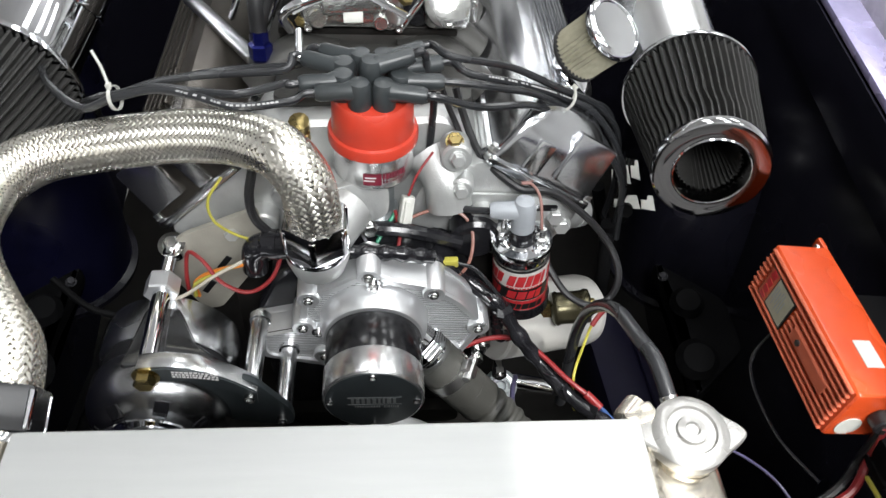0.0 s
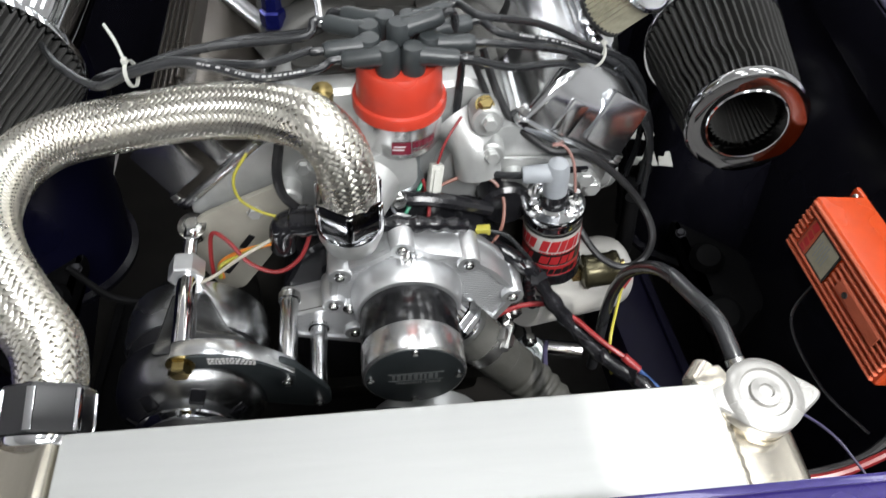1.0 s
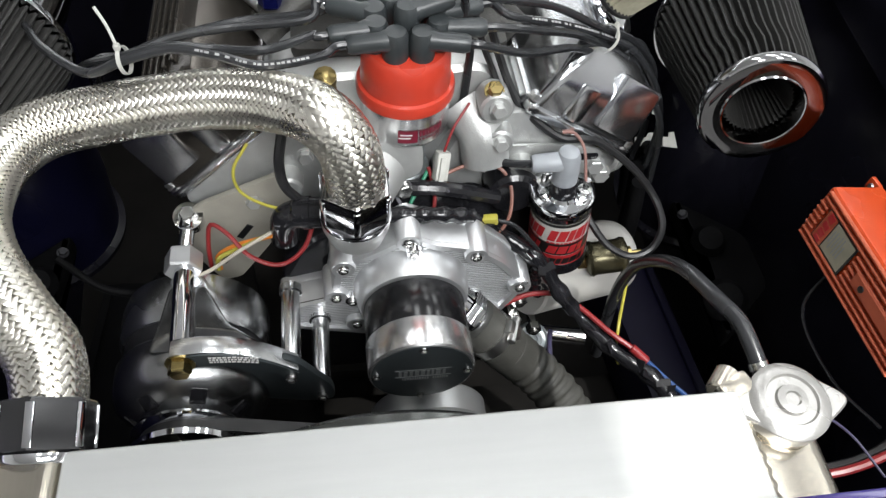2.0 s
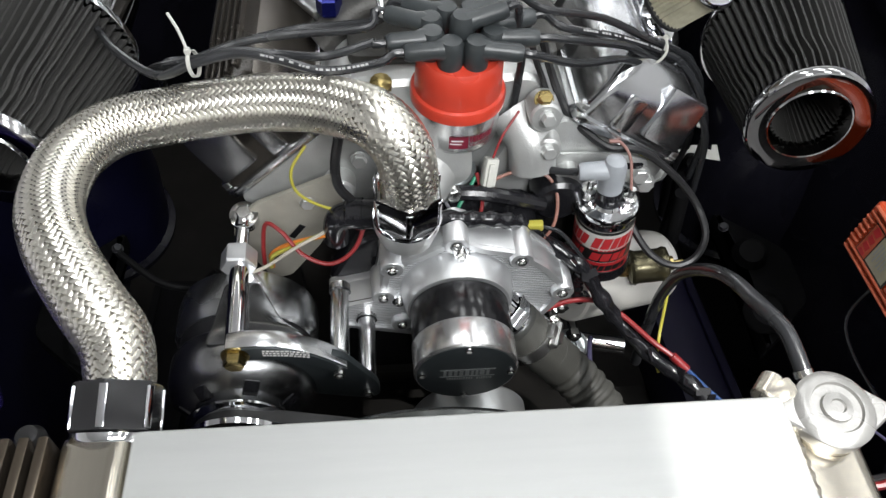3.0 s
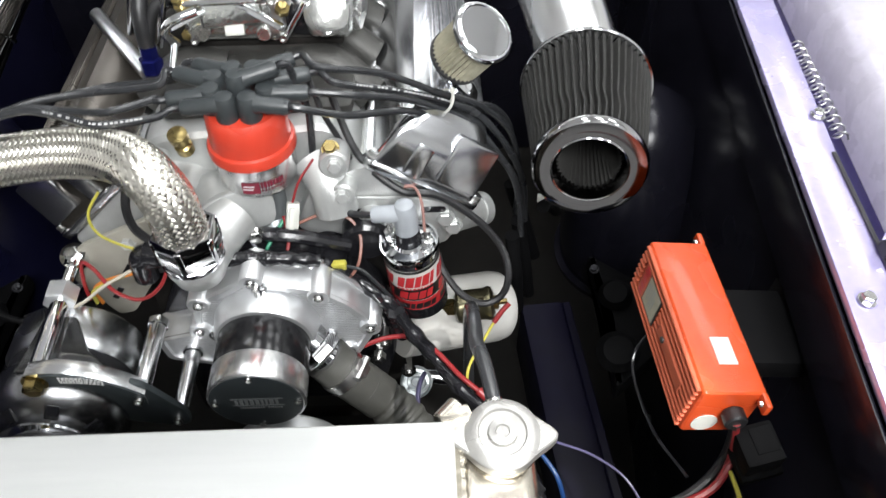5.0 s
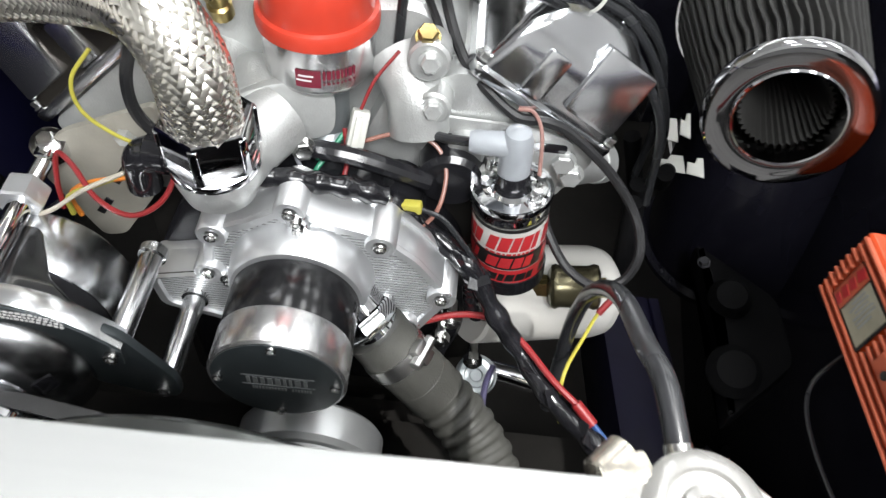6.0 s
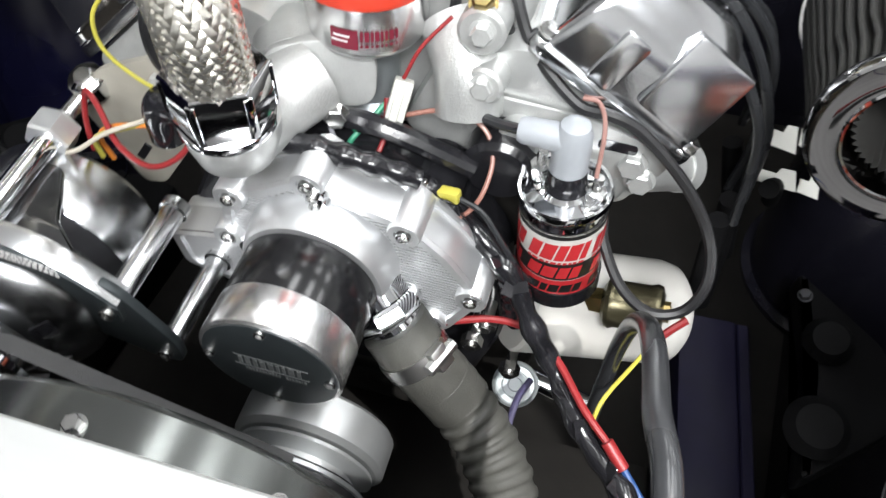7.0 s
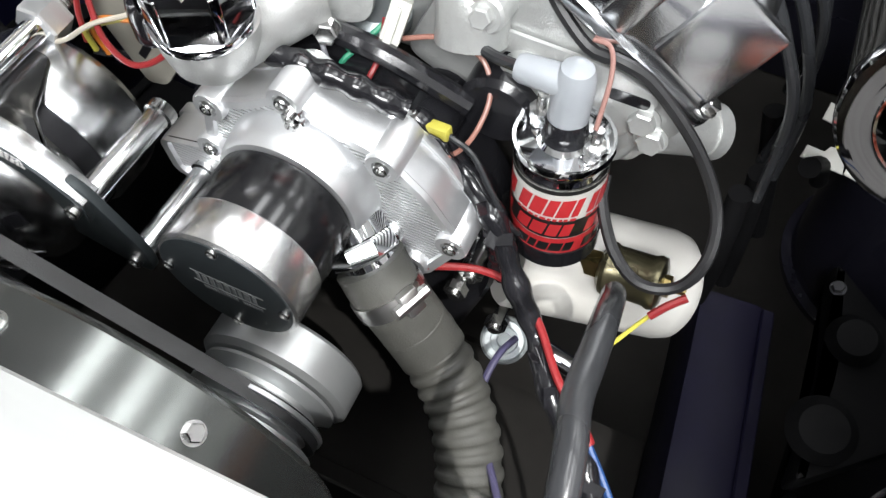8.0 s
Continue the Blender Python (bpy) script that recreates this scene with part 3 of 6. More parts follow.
for (ox, oz), (ix, iz) in zip(plate, border):
    rim_v += [(ox, 0.0012, oz), (ox - (ox - ix) * 0.12, -0.0024, oz - (oz - iz) * 0.12), (ox - (ox - ix) * 0.88, -0.0024, oz - (oz - iz) * 0.88), (ix, 0.0008, iz)]
for k in range(nb_):
    for c in range(3):
        j_ = (k + 1) % nb_
        rim_f.append((k * 4 + c, j_ * 4 + c, j_ * 4 + c + 1, k * 4 + c + 1))
part("raised_border", (rim_v, rim_f), MACHINED, pump, "raised polished border", sharp=40)
lands = part("milled_face", groove_lands(plate, 0.643, 0.786, 0.0028, 0.0011, 0.0003), MACHINED, pump, "finely grooved machined face", sharp=20)
tagged(lands, kind="stuff")
part("gasket_flange", slab([(MX_ + (x - MX_) * 1.03, 0.713 + (z - 0.713) * 1.03) for x, z in plate], -0.034, -0.024, FRONT, 0.001), MACHINED, pump)
MX, MZ = 0.004, 0.7165
BOLTS = ((0.0, 0.781), (0.058, 0.757), (0.102, 0.706), (0.077, 0.669), (-0.054, 0.751), (-0.062, 0.710), (-0.045, 0.665))
for bx, bz in BOLTS:
    boss = part("boss", lathe([(0.0112, -0.014), (0.0106, 0.0165), (0.0096, 0.0180), (0.0060, 0.0180), (0.0058, 0.0155), (0.0, 0.0155)], axis((bx, 0.0125, bz), (0, -1, 0)), 26), MACHINED, pump)
    shared("bolt", CAPSCREW, axis((bx, -0.0027, bz), (0, -1, 0)) @ Matrix.Diagonal((0.9, 0.9, 0.9, 1)), boss)
part("volute", lathe([(0.0505, 0.000), (0.0502, 0.0080), (0.0498, 0.0105), (0.0494, 0.0140), (0.0485, 0.020), (0.0470, 0.0262), (0.0455, 0.0285), (0.0, 0.030)], axis((MX, 0.006, MZ), (0, -1, 0)), 64), MACHINED, pump)
part("motor_sleeve", lathe([(0, 0), (0.0430, 0), (0.0435, 0.001), (0.0435, 0.036), (0.043, 0.037), (0, 0.037)], axis((MX, -0.024, MZ), (0, -1, 0)), 64), ANODISED, pump, "black anodised motor sleeve")
endcap = part("end_cap", lathe([(0, 0), (0.0435, 0), (0.0440, 0.001), (0.0440, 0.0255), (0.0425, 0.0272), (0.0, 0.0272)], axis((MX, -0.0605, MZ), (0, -1, 0)), 64), TURNED, pump, "polished motor end ring")
part("face", lathe([(0, 0), (0.0412, 0), (0.0412, 0.0006), (0.0, 0.0006)], axis((MX, -0.0875, MZ), (0, -1, 0)), 64), PUMPFACE, endcap, "dark grey end plate")
for dx, dz in ((0, 0.0370), (0, -0.0370), (0.037, 0), (-0.037, 0)):
    shared("screw", SMALLSCREW, axis((MX + dx, -0.0878, MZ + dz), (0, -1, 0)), endcap)
random.seed(3)
letters = [slab(sheet(MX - 0.022, MZ - 0.0052, MX + 0.024, MZ - 0.0048), 0.0, 0.0003, Matrix.Translation((0, -0.0881, 0)) @ FRONT, 0)]
letters.append(slab(sheet(MX - 0.022, MZ + 0.0054, MX + 0.024, MZ + 0.0058), 0.0, 0.0003, Matrix.Translation((0, -0.0881, 0)) @ FRONT, 0))
for row, (z0, hgt, x0, x1) in enumerate(((-0.0035, 0.0072, -0.019, 0.021), (-0.0105, 0.003, -0.016, 0.006), (-0.0105, 0.003, 0.009, 0.021))):
    x = x0
    while x < x1:
        wd = hgt * random.uniform(0.25, 0.55)
        letters.append(slab(sheet(MX + x, MZ + z0, MX + x + wd, MZ + z0 + hgt), 0.0, 0.0003, Matrix.Translation((0, -0.0881, 0)) @ FRONT, 0))
        x += wd + hgt * 0.25
part("engraving", merge(*letters), ETCH, endcap, "rows of worn engraved marks")
# small screws on the volute's nose
for dx, dz in ((0.0, 0.058), (0.001, 0.051), (0.046, -0.022), (0.058, -0.024), (-0.052, -0.012)):
    lug = part("screw_lug", lathe([(0.0078, -0.012), (0.0074, 0.0085), (0.0064, 0.0100), (0.0, 0.0100)], axis((MX + dx, 0.004, MZ + dz), (0, -1, 0)), 20), POLISHED, pump)
    shared("screw", CAPSCREW, axis((MX + dx, -0.0058, MZ + dz), (0, -1, 0)) @ Matrix.Diagonal((0.75, 0.75, 0.6, 1)), lug)
# inlet fitting, clamp and ribbed lower hose
part("inlet", merge(rod((0.036, -0.008, 0.705), (0.070, -0.0285, 0.675), 0.0195), lathe([(0.0215, 0), (0.0228, 0.002), (0.0228, 0.012), (0.02, 0.014), (0, 0.014)], axis((0.047, -0.0165, 0.696), (0.66, -0.38, -0.6)), 8)), CHROME, pump, "chrome hose fitting")


def clamp(name, at, way, r, w=0.012, screw=(1, 0, 0), group=""):
    c = thing(name, at, "bright stainless worm-drive hose clamp", "hose clamp", group)
    m = axis(at, way)
    part("band", lathe([(r, -w / 2), (r + 0.0012, -w / 2), (r + 0.0012, w / 2), (r, w / 2)], m, 48, close=True), STEEL, c)
    s = Vector(screw)
    z = Vector(way).normalized()
    s = (s - z * s.dot(z)).normalized()
    hold = part("screw_housing", block(axis(Vector(at) + s * (r + 0.004), s, z), 0.013, 0.016, 0.008, 0.002), STEEL, c)
    t = z.cross(s)
    part("screw", rod(Vector(at) + s * (r + 0.005) - t * 0.013, Vector(at) + s * (r + 0.005) + t * 0.013, 0.0042, 8), STEEL, hold)
    return c


lower = thing("lower_radiator_hose", (0.09, -0.06, 0.67), "dusty dark grey ribbed rubber radiator hose", "radiator hose")
LOWPATH = [(0.058, -0.024, 0.688), (0.072, -0.0295, 0.672), (0.0875, -0.032, 0.653), (0.107, -0.036, 0.630), (0.129, -0.048, 0.611), (0.149, -0.0695, 0.595), (0.163, -0.096, 0.577), (0.168, -0.125, 0.55), (0.165, -0.150, 0.50)]
part("tube", tube(LOWPATH, 0.0222, 420, 28, lambda s: 1.0 if s < 0.19 else 1 + 0.045 * math.copysign(abs(math.sin(s * 44 * math.pi)) ** 0.6, math.sin(s * 44 * math.pi))), HOSEGREY, lower, sharp=60)
part("cuff", tube(LOWPATH[:4], 0.0229, 40, 28), HOSEGREY, lower, "smooth hose cuff")
clamp("hose_clamp", (0.0735, -0.030, 0.6705), (0.62, -0.2, -0.76), 0.0230, screw=(0.7, -0.3, 0.6), group="hose clamps")

# ---- alternator and its bracket ----
alt = thing("alternator", (-0.181, -0.03, 0.69), "smoke-chrome alternator with a polished pulley", "alternator")
AX, AZ = -0.184, 0.684
AM = axis((AX, 0.014, AZ), (0, -1, 0)) @ Matrix.Diagonal((1.03, 1.03, 0.87, 1))
part("rear_case", lathe([(0, 0), (0.05, 0), (0.058, 0.008), (0.060, 0.02), (0.060, 0.05), (0.057, 0.056), (0, 0.056)], AM, 56), SMOKED, alt)
part("stator", lathe([(0.0, 0.056), (0.0555, 0.056), (0.0555, 0.074), (0, 0.074)], AM, 56), DARKSTEEL, alt)
part("front_case", lathe([(0, 0.074), (0.057, 0.074), (0.060, 0.080), (0.060, 0.104), (0.056, 0.116), (0.046, 0.126), (0.034, 0.134), (0.026, 0.136), (0.0, 0.136)], AM, 56), SMOKEDARK, alt, "smoke-dark front case")
for k in range(7):
    an = math.radians(20 + 360 * k / 7)
    part("vent", block(AM @ pose(0.043 * math.cos(an), 0.043 * math.sin(an), 0.1275, 0, 0, math.degrees(an)) @ pose(0, 0, 0, 0, 42, 0), 0.014, 0.012, 0.004, 0.0015), BLACKGLOSS, alt)
pul = part("pulley", lathe([(0, 0.136), (0.026, 0.136), (0.042, 0.139), (0.043, 0.142), (0.031, 0.148), (0.031, 0.151), (0.043, 0.157), (0.0425, 0.162), (0.030, 0.164), (0.022, 0.164), (0.021, 0.173), (0.012, 0.175), (0, 0.175)], AM, 56), CHROME, alt, "chrome alternator pulley")
brk = thing("alternator_bracket", (-0.12, -0.07, 0.70), "dark grey and bright machined alternator bracket with standoffs", "bracket")
dark_arm = rounded([(-0.176, 0.735), (-0.150, 0.745), (-0.098, 0.735), (-0.068, 0.684), (-0.068, 0.662), (-0.084, 0.660), (-0.125, 0.672), (-0.165, 0.69)], 0.012)
part("dark_plate", slab(dark_arm, 0.070, 0.0765, FRONT, 0.0015), PUMPFACE, brk, "dark grey bracket plate")
arc_o, arc_i = [], []
for k in range(13):
    t = k / 12
    x = -0.186 + 0.092 * t
    z = 0.760 + 0.012 * math.sin(t * math.pi * 0.75) - 0.044 * t ** 1.8
    arc_o.append((x, z))
    arc_i.append((x - 0.001, z - 0.021 + 0.004 * t))
part("bright_arm", slab(arc_o + arc_i[::-1], 0.066, 0.0812, FRONT, 0.0015), POLISHED, brk, "machined adjuster arm")
part("arm_face", slab([(x, z - 0.0022) for x, z in arc_o] + [(x, z + 0.001) for x, z in arc_i[::-1]], 0.0812, 0.0822, FRONT, 0), PUMPFACE, brk, "dark anodised arm face")
marks = []
random.seed(5)
for row in range(3):
    x = -0.158
    while x < -0.122:
        wd = random.uniform(0.0012, 0.003)
        zz = 0.7545 - 0.0032 * row + 0.2 * (-0.14 - x) * (0.5 if x < -0.14 else 1.2)
        marks.append(slab(sheet(x, zz, x + wd, zz + 0.0018), 0, 0.0003, Matrix.Translation((0, -0.0826, 0)) @ FRONT, 0))
        x += wd + 0.0009
part("engraving", merge(*marks), LABELWHITE, brk, "rows of worn engraved marks")
for name_, (x, z) in dict(standoff_upper=(-0.1005, 0.7185), standoff_lower=(-0.0785, 0.6720)).items():
    so = part("standoff", join(lathe([(0, 0), (0.0080, 0), (0.0080, 0.072), (0.0070, 0.075), (0, 0.075)], axis((x, 0.004, z), (0, -1, 0)), 24),
                               lathe([(0.0098, -0.004), (0.0098, 0.003), (0.0080, 0.004)], axis((x, 0.0, z), (0, -1, 0)), 20)), POLISHED, brk, "polished standoff")
    shared("bolt", CAPSCREW, axis((x, -0.0825 if x < -0.09 else -0.0765, z), (0, -1, 0)) @ Matrix.Diagonal((0.95, 0.95, 0.8, 1)), so)
part("web", slab(rounded([(-0.206, -0.068), (-0.118, -0.068), (-0.146, -0.046), (-0.166, -0.008), (-0.195, -0.008), (-0.201, -0.046)], 0.005), 0.7405, 0.7465, bevel=0.002), BOWL, brk, "smoke-dark bracket web")
link = thing("turnbuckle_link", (-0.181, 0, 0.75), "polished turnbuckle rod bracing the alternator", "adjuster rod")
part("rod", lathe([(0, 0), (0.0075, 0), (0.0080, 0.003), (0.0080, 0.088), (0.0085, 0.09), (0.0085, 0.095), (0, 0.095)], axis((-0.1805, -0.076, 0.751), (-0.03, 1, 0.005)), 24), CHROME, link)
part("hex", lathe([(0, 0), (0.0145, 0), (0.0155, 0.002), (0.0155, 0.017), (0.0145, 0.019), (0, 0.019)], axis((-0.184, 0.003, 0.7505), (-0.02, 1, 0.03)), 6), MACHINED, link, sharp=20)
part("thread", lathe([(0, 0), (0.0062, 0)] + [(0.0062 - 0.0006 * (k % 2), 0.001 + 0.0009 * k) for k in range(26)] + [(0, 0.026)], axis((-0.184, 0.022, 0.751), (0.03, 1, 0.06)), 16), STEEL, link)
part("rod_end", merge(lathe([(0.0125, -0.006), (0.0125, 0.006), (0.0, 0.0062)], axis((-0.1815, 0.056, 0.757), (0, -0.4, 1)), 24), rod((-0.183, 0.045, 0.754), (-0.182, 0.056, 0.757), 0.008)), CHROME, link)
shared("bolt", HEXBRASS, axis((-0.1795, -0.0825, 0.7505), (0, -1, 0)) @ Matrix.Diagonal((0.95, 0.95, 1, 1)), link, "yellow zinc bolt")
shared("bolt", HEXHEAD, axis((-0.1812, 0.054, 0.763), (0, -0.4, 1)), link)

# pulleys and belt
crank = thing("crank_pulley", (0.012, -0.08, 0.60), "polished double-groove crank pulley", "pulley")
CM = axis((0.016, -0.064, 0.600), (0, -1, 0)) @ Matrix.Diagonal((1.04, 1.04, 0.86, 1))
part("damper", lathe([(0, 0), (0.050, 0), (0.052, 0.003), (0.052, 0.030), (0.048, 0.034), (0, 0.034)], CM, 56), PULLEYGREY, crank)
part("sheave", lathe([(0, 0.034), (0.046, 0.036), (0.0465, 0.039), (0.036, 0.045), (0.036, 0.049), (0.0465, 0.055), (0.0465, 0.058), (0.036, 0.064), (0.036, 0.068), (0.0465, 0.074), (0.046, 0.077), (0.036, 0.078), (0.035, 0.094), (0.028, 0.096), (0.0, 0.096)], CM, 56), PULLEYGREY, crank)
belt = thing("drive_belt", (-0.08, -0.10, 0.65), "black rubber v-belt round the alternator and crank pulleys", "belt")
bc = []
for (cx, cz, r, a0, a1) in ((AX, AZ, 0.034, 62, 242), (0.016, 0.600, 0.044, 242, 422)):
    for k in range(17):
        a = math.radians(a0 + (a1 - a0) * k / 16)
        bc.append((cx + r * math.cos(a), cz + r * math.sin(a), cx, cz, r))
bv, bf = [], []
for (x, z, cx, cz, r) in bc:
    ux, uz = (x - cx) / r, (z - cz) / r
    bv += [(x + ux * 0.003, -0.1205, z + uz * 0.003), (x + ux * 0.003, -0.1095, z + uz * 0.003), (x - ux * 0.005, -0.112, z - uz * 0.005), (x - ux * 0.005, -0.118, z - uz * 0.005)]
nb = len(bc)
for i in range(nb):
    for k in range(4):
        bf.append((i * 4 + k, i * 4 + (k + 1) % 4, ((i + 1) % nb) * 4 + (k + 1) % 4, ((i + 1) % nb) * 4 + k))
part("band", (bv, bf), RUBBER, belt)

# ---- radiator and fan ----
rad = thing("radiator", (-0.02, -0.23, 0.5), "satin aluminium radiator with welded side tanks", "radiator")
part("top_plate", slab(rounded(sheet(-0.206, -0.270, 0.174, -0.1985), 0.004), 0.846, 0.871, bevel=0.003, segs=3), RADIATOR, rad, "smooth grey top plate")
part("core", block(pose(-0.015, -0.235, 0.62), 0.38, 0.055, 0.44, 0.002), DARKSTEEL, rad, "dark finned core")


def side_tank(x0, x1, name):
    prof = rounded([(x0, 0.40), (x1, 0.40), (x1, 0.876 if x0 < 0 else 0.848), (x0, 0.862 if x0 < 0 else 0.854)], 0.012, 6)
    bm = slab(prof, 0.194, 0.270, FRONT, 0.007, 4)
    t = part(name, bm, TANK, rad, "welded aluminium side tank")
    return t


side_tank(-0.250, -0.2065, "side_tank")
side_tank(0.1745, 0.228, "side_tank")
part("weld_bead", tube([(-0.2065, -0.272, 0.8595), (-0.2062, -0.235, 0.8600), (-0.2065, -0.195, 0.8585)], 0.0042, 40, 8, lambda s: 1 + 0.18 * math.sin(s * 60)), TANK, rad)
part("weld_bead", tube([(0.177, -0.272, 0.860), (0.177, -0.235, 0.8605), (0.177, -0.194, 0.859)], 0.004, 40, 8, lambda s: 1 + 0.18 * math.sin(s * 60)), TANK, rad)
part("corner_fitting", merge(rod((0.166, -0.196, 0.862), (0.178, -0.183, 0.862), 0.008), block(pose(0.176, -0.195, 0.864, 0, 0, 20), 0.022, 0.014, 0.012, 0.003)), TANK, rad)
part("filler_neck", lathe([(0.019, -0.03), (0.019, -0.004), (0.0235, -0.002), (0.0235, 0.002), (0, 0.002)], axis((0.2055, -0.2075, 0.8555), (-0.02, -0.08, 1)), 40), TANK, rad)
part("overflow_nipple", rod((0.205, -0.200, 0.851), (0.2030, -0.178, 0.856), 0.0048), TANK, rad)
part("hose_outlet", rod((-0.223, -0.205, 0.848), (-0.2215, -0.184, 0.858), 0.0135), TANK, rad)

capm = axis((0.2050, -0.2075, 0.8595), (-0.02, -0.08, 1)) @ pose(0, 0, 0, 0, 0, 12)
out = []
for k in range(72):
    a = 2 * math.pi * k / 72
    ear = max(0, math.cos(a)) ** 12 + max(0, -math.cos(a)) ** 12
    out.append(((0.0245 + 0.0115 * ear) * math.cos(a), (0.0245 + 0.0015 * ear) * math.sin(a)))
rcap = part("filler_cap", slab(out, -0.002, 0.009, capm, 0.003, 3), CAPMETAL, rad, "satin silver radiator cap with two grip ears")
part("crown", lathe([(0.0245, 0.009), (0.0205, 0.0122), (0.0160, 0.0126), (0.0150, 0.0108), (0.0098, 0.0108), (0.0090, 0.0132), (0.0048, 0.0140), (0.004, 0.0125), (0, 0.0125)], capm, 56), CAPMETAL, rcap)

fan = thing("cooling_fan", (-0.035, -0.15, 0.67), "glossy dark grey electric fan ring behind the radiator", "fan")
FM = axis((-0.030, -0.150, 0.656), (0, -1, 0))
part("ring", lathe([(0.124, 0.0), (0.128, 0.001), (0.1315, 0.005), (0.133, 0.046), (0.128, 0.046), (0.1265, 0.004)], FM, 96, close=True), FANPAINT, fan)
part("hub", lathe([(0, 0.012), (0.04, 0.014), (0.045, 0.02), (0.045, 0.04), (0, 0.04)], FM, 40), BLACKGLOSS, fan)
for k in range(7):
    a = 360 * k / 7
    part("blade", block(FM @ pose(0, 0, 0.026, 0, 0, a) @ pose(0.083, 0, 0, 24, 0, 0), 0.084, 0.042, 0.003, 0.0012), BLACKGLOSS, fan)
for a in (52, 95, 128):
    shared("bolt", HEXHEAD, FM @ pose(0, 0, 0, 0, 0, a) @ pose(0.1325, 0, 0.022, 0, 90, 0) @ Matrix.Diagonal((0.7, 0.7, 0.7, 1)), fan)

# ---- braided upper hose ----
hose = thing("braided_hose", (-0.15, -0.05, 0.93), "stainless braided upper radiator hose with polished ends", "radiator hose")
UPPATH = [(-0.2200, -0.181, 0.8595), (-0.2200, -0.160, 0.8680), (-0.2260, -0.138, 0.8740), (-0.2440, -0.1142, 0.8815), (-0.2698, -0.0734, 0.8859), (-0.2852, -0.0293, 0.8791), (-0.283, 0.0155, 0.8743),
          (-0.2604, 0.0470, 0.873), (-0.2179, 0.0575, 0.876), (-0.164, 0.0575, 0.885), (-0.1165, 0.0480, 0.894), (-0.0821, 0.0269, 0.905), (-0.0597, 0.0060, 0.910),
          (-0.0445, -0.005, 0.893), (-0.0405, -0.0085, 0.866), (-0.0410, -0.005, 0.845)]
HR = 0.0212
part("core", tube(UPPATH, HR - 0.0010, 120, 28, lambda s: 0.89 + 0.11 * min(1.0, s / 0.08)), BRAIDCORE, hose, "dark inner hose")


def hose_taper(s):
    return 0.89 + 0.11 * min(1.0, s / 0.08)


def braid(points, r, ends, turns, n, lift):
    """Flat strands wound both ways round a path, each going over and under the others."""
    path, length = smooth_path(points, n)
    fr = frames_along(path)
    verts, faces = [], []
    for way in (1, -1):
        for k in range(ends):
            base = len(verts)
            for i in range(n + 1):
                s = i / n
                a = 2 * math.pi * (k / ends + way * turns * s)
                over = way * max(-1.0, min(1.0, 1.7 * math.cos(math.pi * (0.5 * (2 * k + way * 2 * ends * turns * s) - 0.25))))
                d, u, w = fr[i]
                half = 0.455 * 2 * math.pi / ends
                for off, low in ((-half, 0.00035), (0, 0), (half, 0.00035)):
                    q = r * hose_taper(s) + lift * over - low
                    verts.append(path[i] + u * (q * math.cos(a + off)) + w * (q * math.sin(a + off)))
            for i in range(n):
                for c in (0, 1):
                    p = base + i * 3 + c
                    faces.append((p, p + 1, p + 4, p + 3))
    return verts, faces


sleeve = part("braid_sleeve", braid(UPPATH, HR, 28, 3.7, 1050, 0.00062), BRAID, hose, "woven stainless steel braid", sharp=75)
tagged(sleeve, kind="stuff")


def hose_end(at, way, name, size, finish_, tone):
    """A polished hexagonal hose end with a black insert."""
    m = axis(at, way) @ Matrix.Diagonal((size, size, size, 1))
    e = thing(name, at, "black and chrome hose end fitting with flats", "hose fitting", "braided hose ends")
    part("socket", lathe([(0.0270, 0.0), (0.0295, 0.002), (0.0300, 0.010), (0.0295, 0.032), (0.0280, 0.034), (0.0252, 0.034), (0.0252, 0.0)], m @ pose(0, 0, 0, 0, 0, 30), 6, close=True), finish_, e, tone)
    part("collar", lathe([(0.021, -0.006), (0.0275, -0.006), (0.0285, -0.004), (0.0280, 0.0), (0.024, 0.0)], m, 40, close=True), CHROME, e)
    for k in range(6):
        a = math.radians(60 * k + 30)
        part("flat_edge", block(m @ pose(0.0288 * math.cos(a), 0.0288 * math.sin(a), 0.017, 0, 0, math.degrees(a)), 0.0024, 0.0055, 0.028, 0.0008), CHROME, e)
    return e


hose_end((-0.2212, -0.1925, 0.8545), (0.04, 0.93, 0.36), "hose_fitting", 0.87, ANODISED, "black anodised socket")
hose_end((-0.0412, -0.003, 0.824), (0, -0.04, 1), "hose_fitting", 0.96, DARKCHROME, "dark mirror-polished socket")

stat = thing("thermostat_housing", (-0.043, 0.01, 0.80), "bright cast thermostat housing with bolted flange", "thermostat housing")
part("neck", lathe([(0.0, -0.030), (0.014, -0.028), (0.022, -0.020), (0.0265, -0.006), (0.0275, 0.006), (0.0235, 0.010), (0.0, 0.012)], axis((-0.0415, 0.000, 0.813), (0, 0.05, 1)), 40), CAST, stat)
part("outlet", tube([(-0.042, 0.006, 0.803), (-0.035, 0.032, 0.80), (-0.018, 0.06, 0.805)], 0.024, 20, 22), CAST, stat)
part("flange", slab(rounded([(-0.032, -0.022), (0.032, -0.018), (0.034, 0.016), (0.0, 0.026), (-0.034, 0.018)], 0.012), -0.004, 0.005, axis((-0.014, 0.062, 0.805), (0.3, -1, 0.2)), 0.002), CAST, stat)
shared("bolt", HEXHEAD, axis((0.0, 0.046, 0.790), (0.3, -1, 0.2)), stat)
shared("bolt", HEXCAST, axis((-0.078, 0.058, 0.822), (0.0, -1, 0.3)), stat)
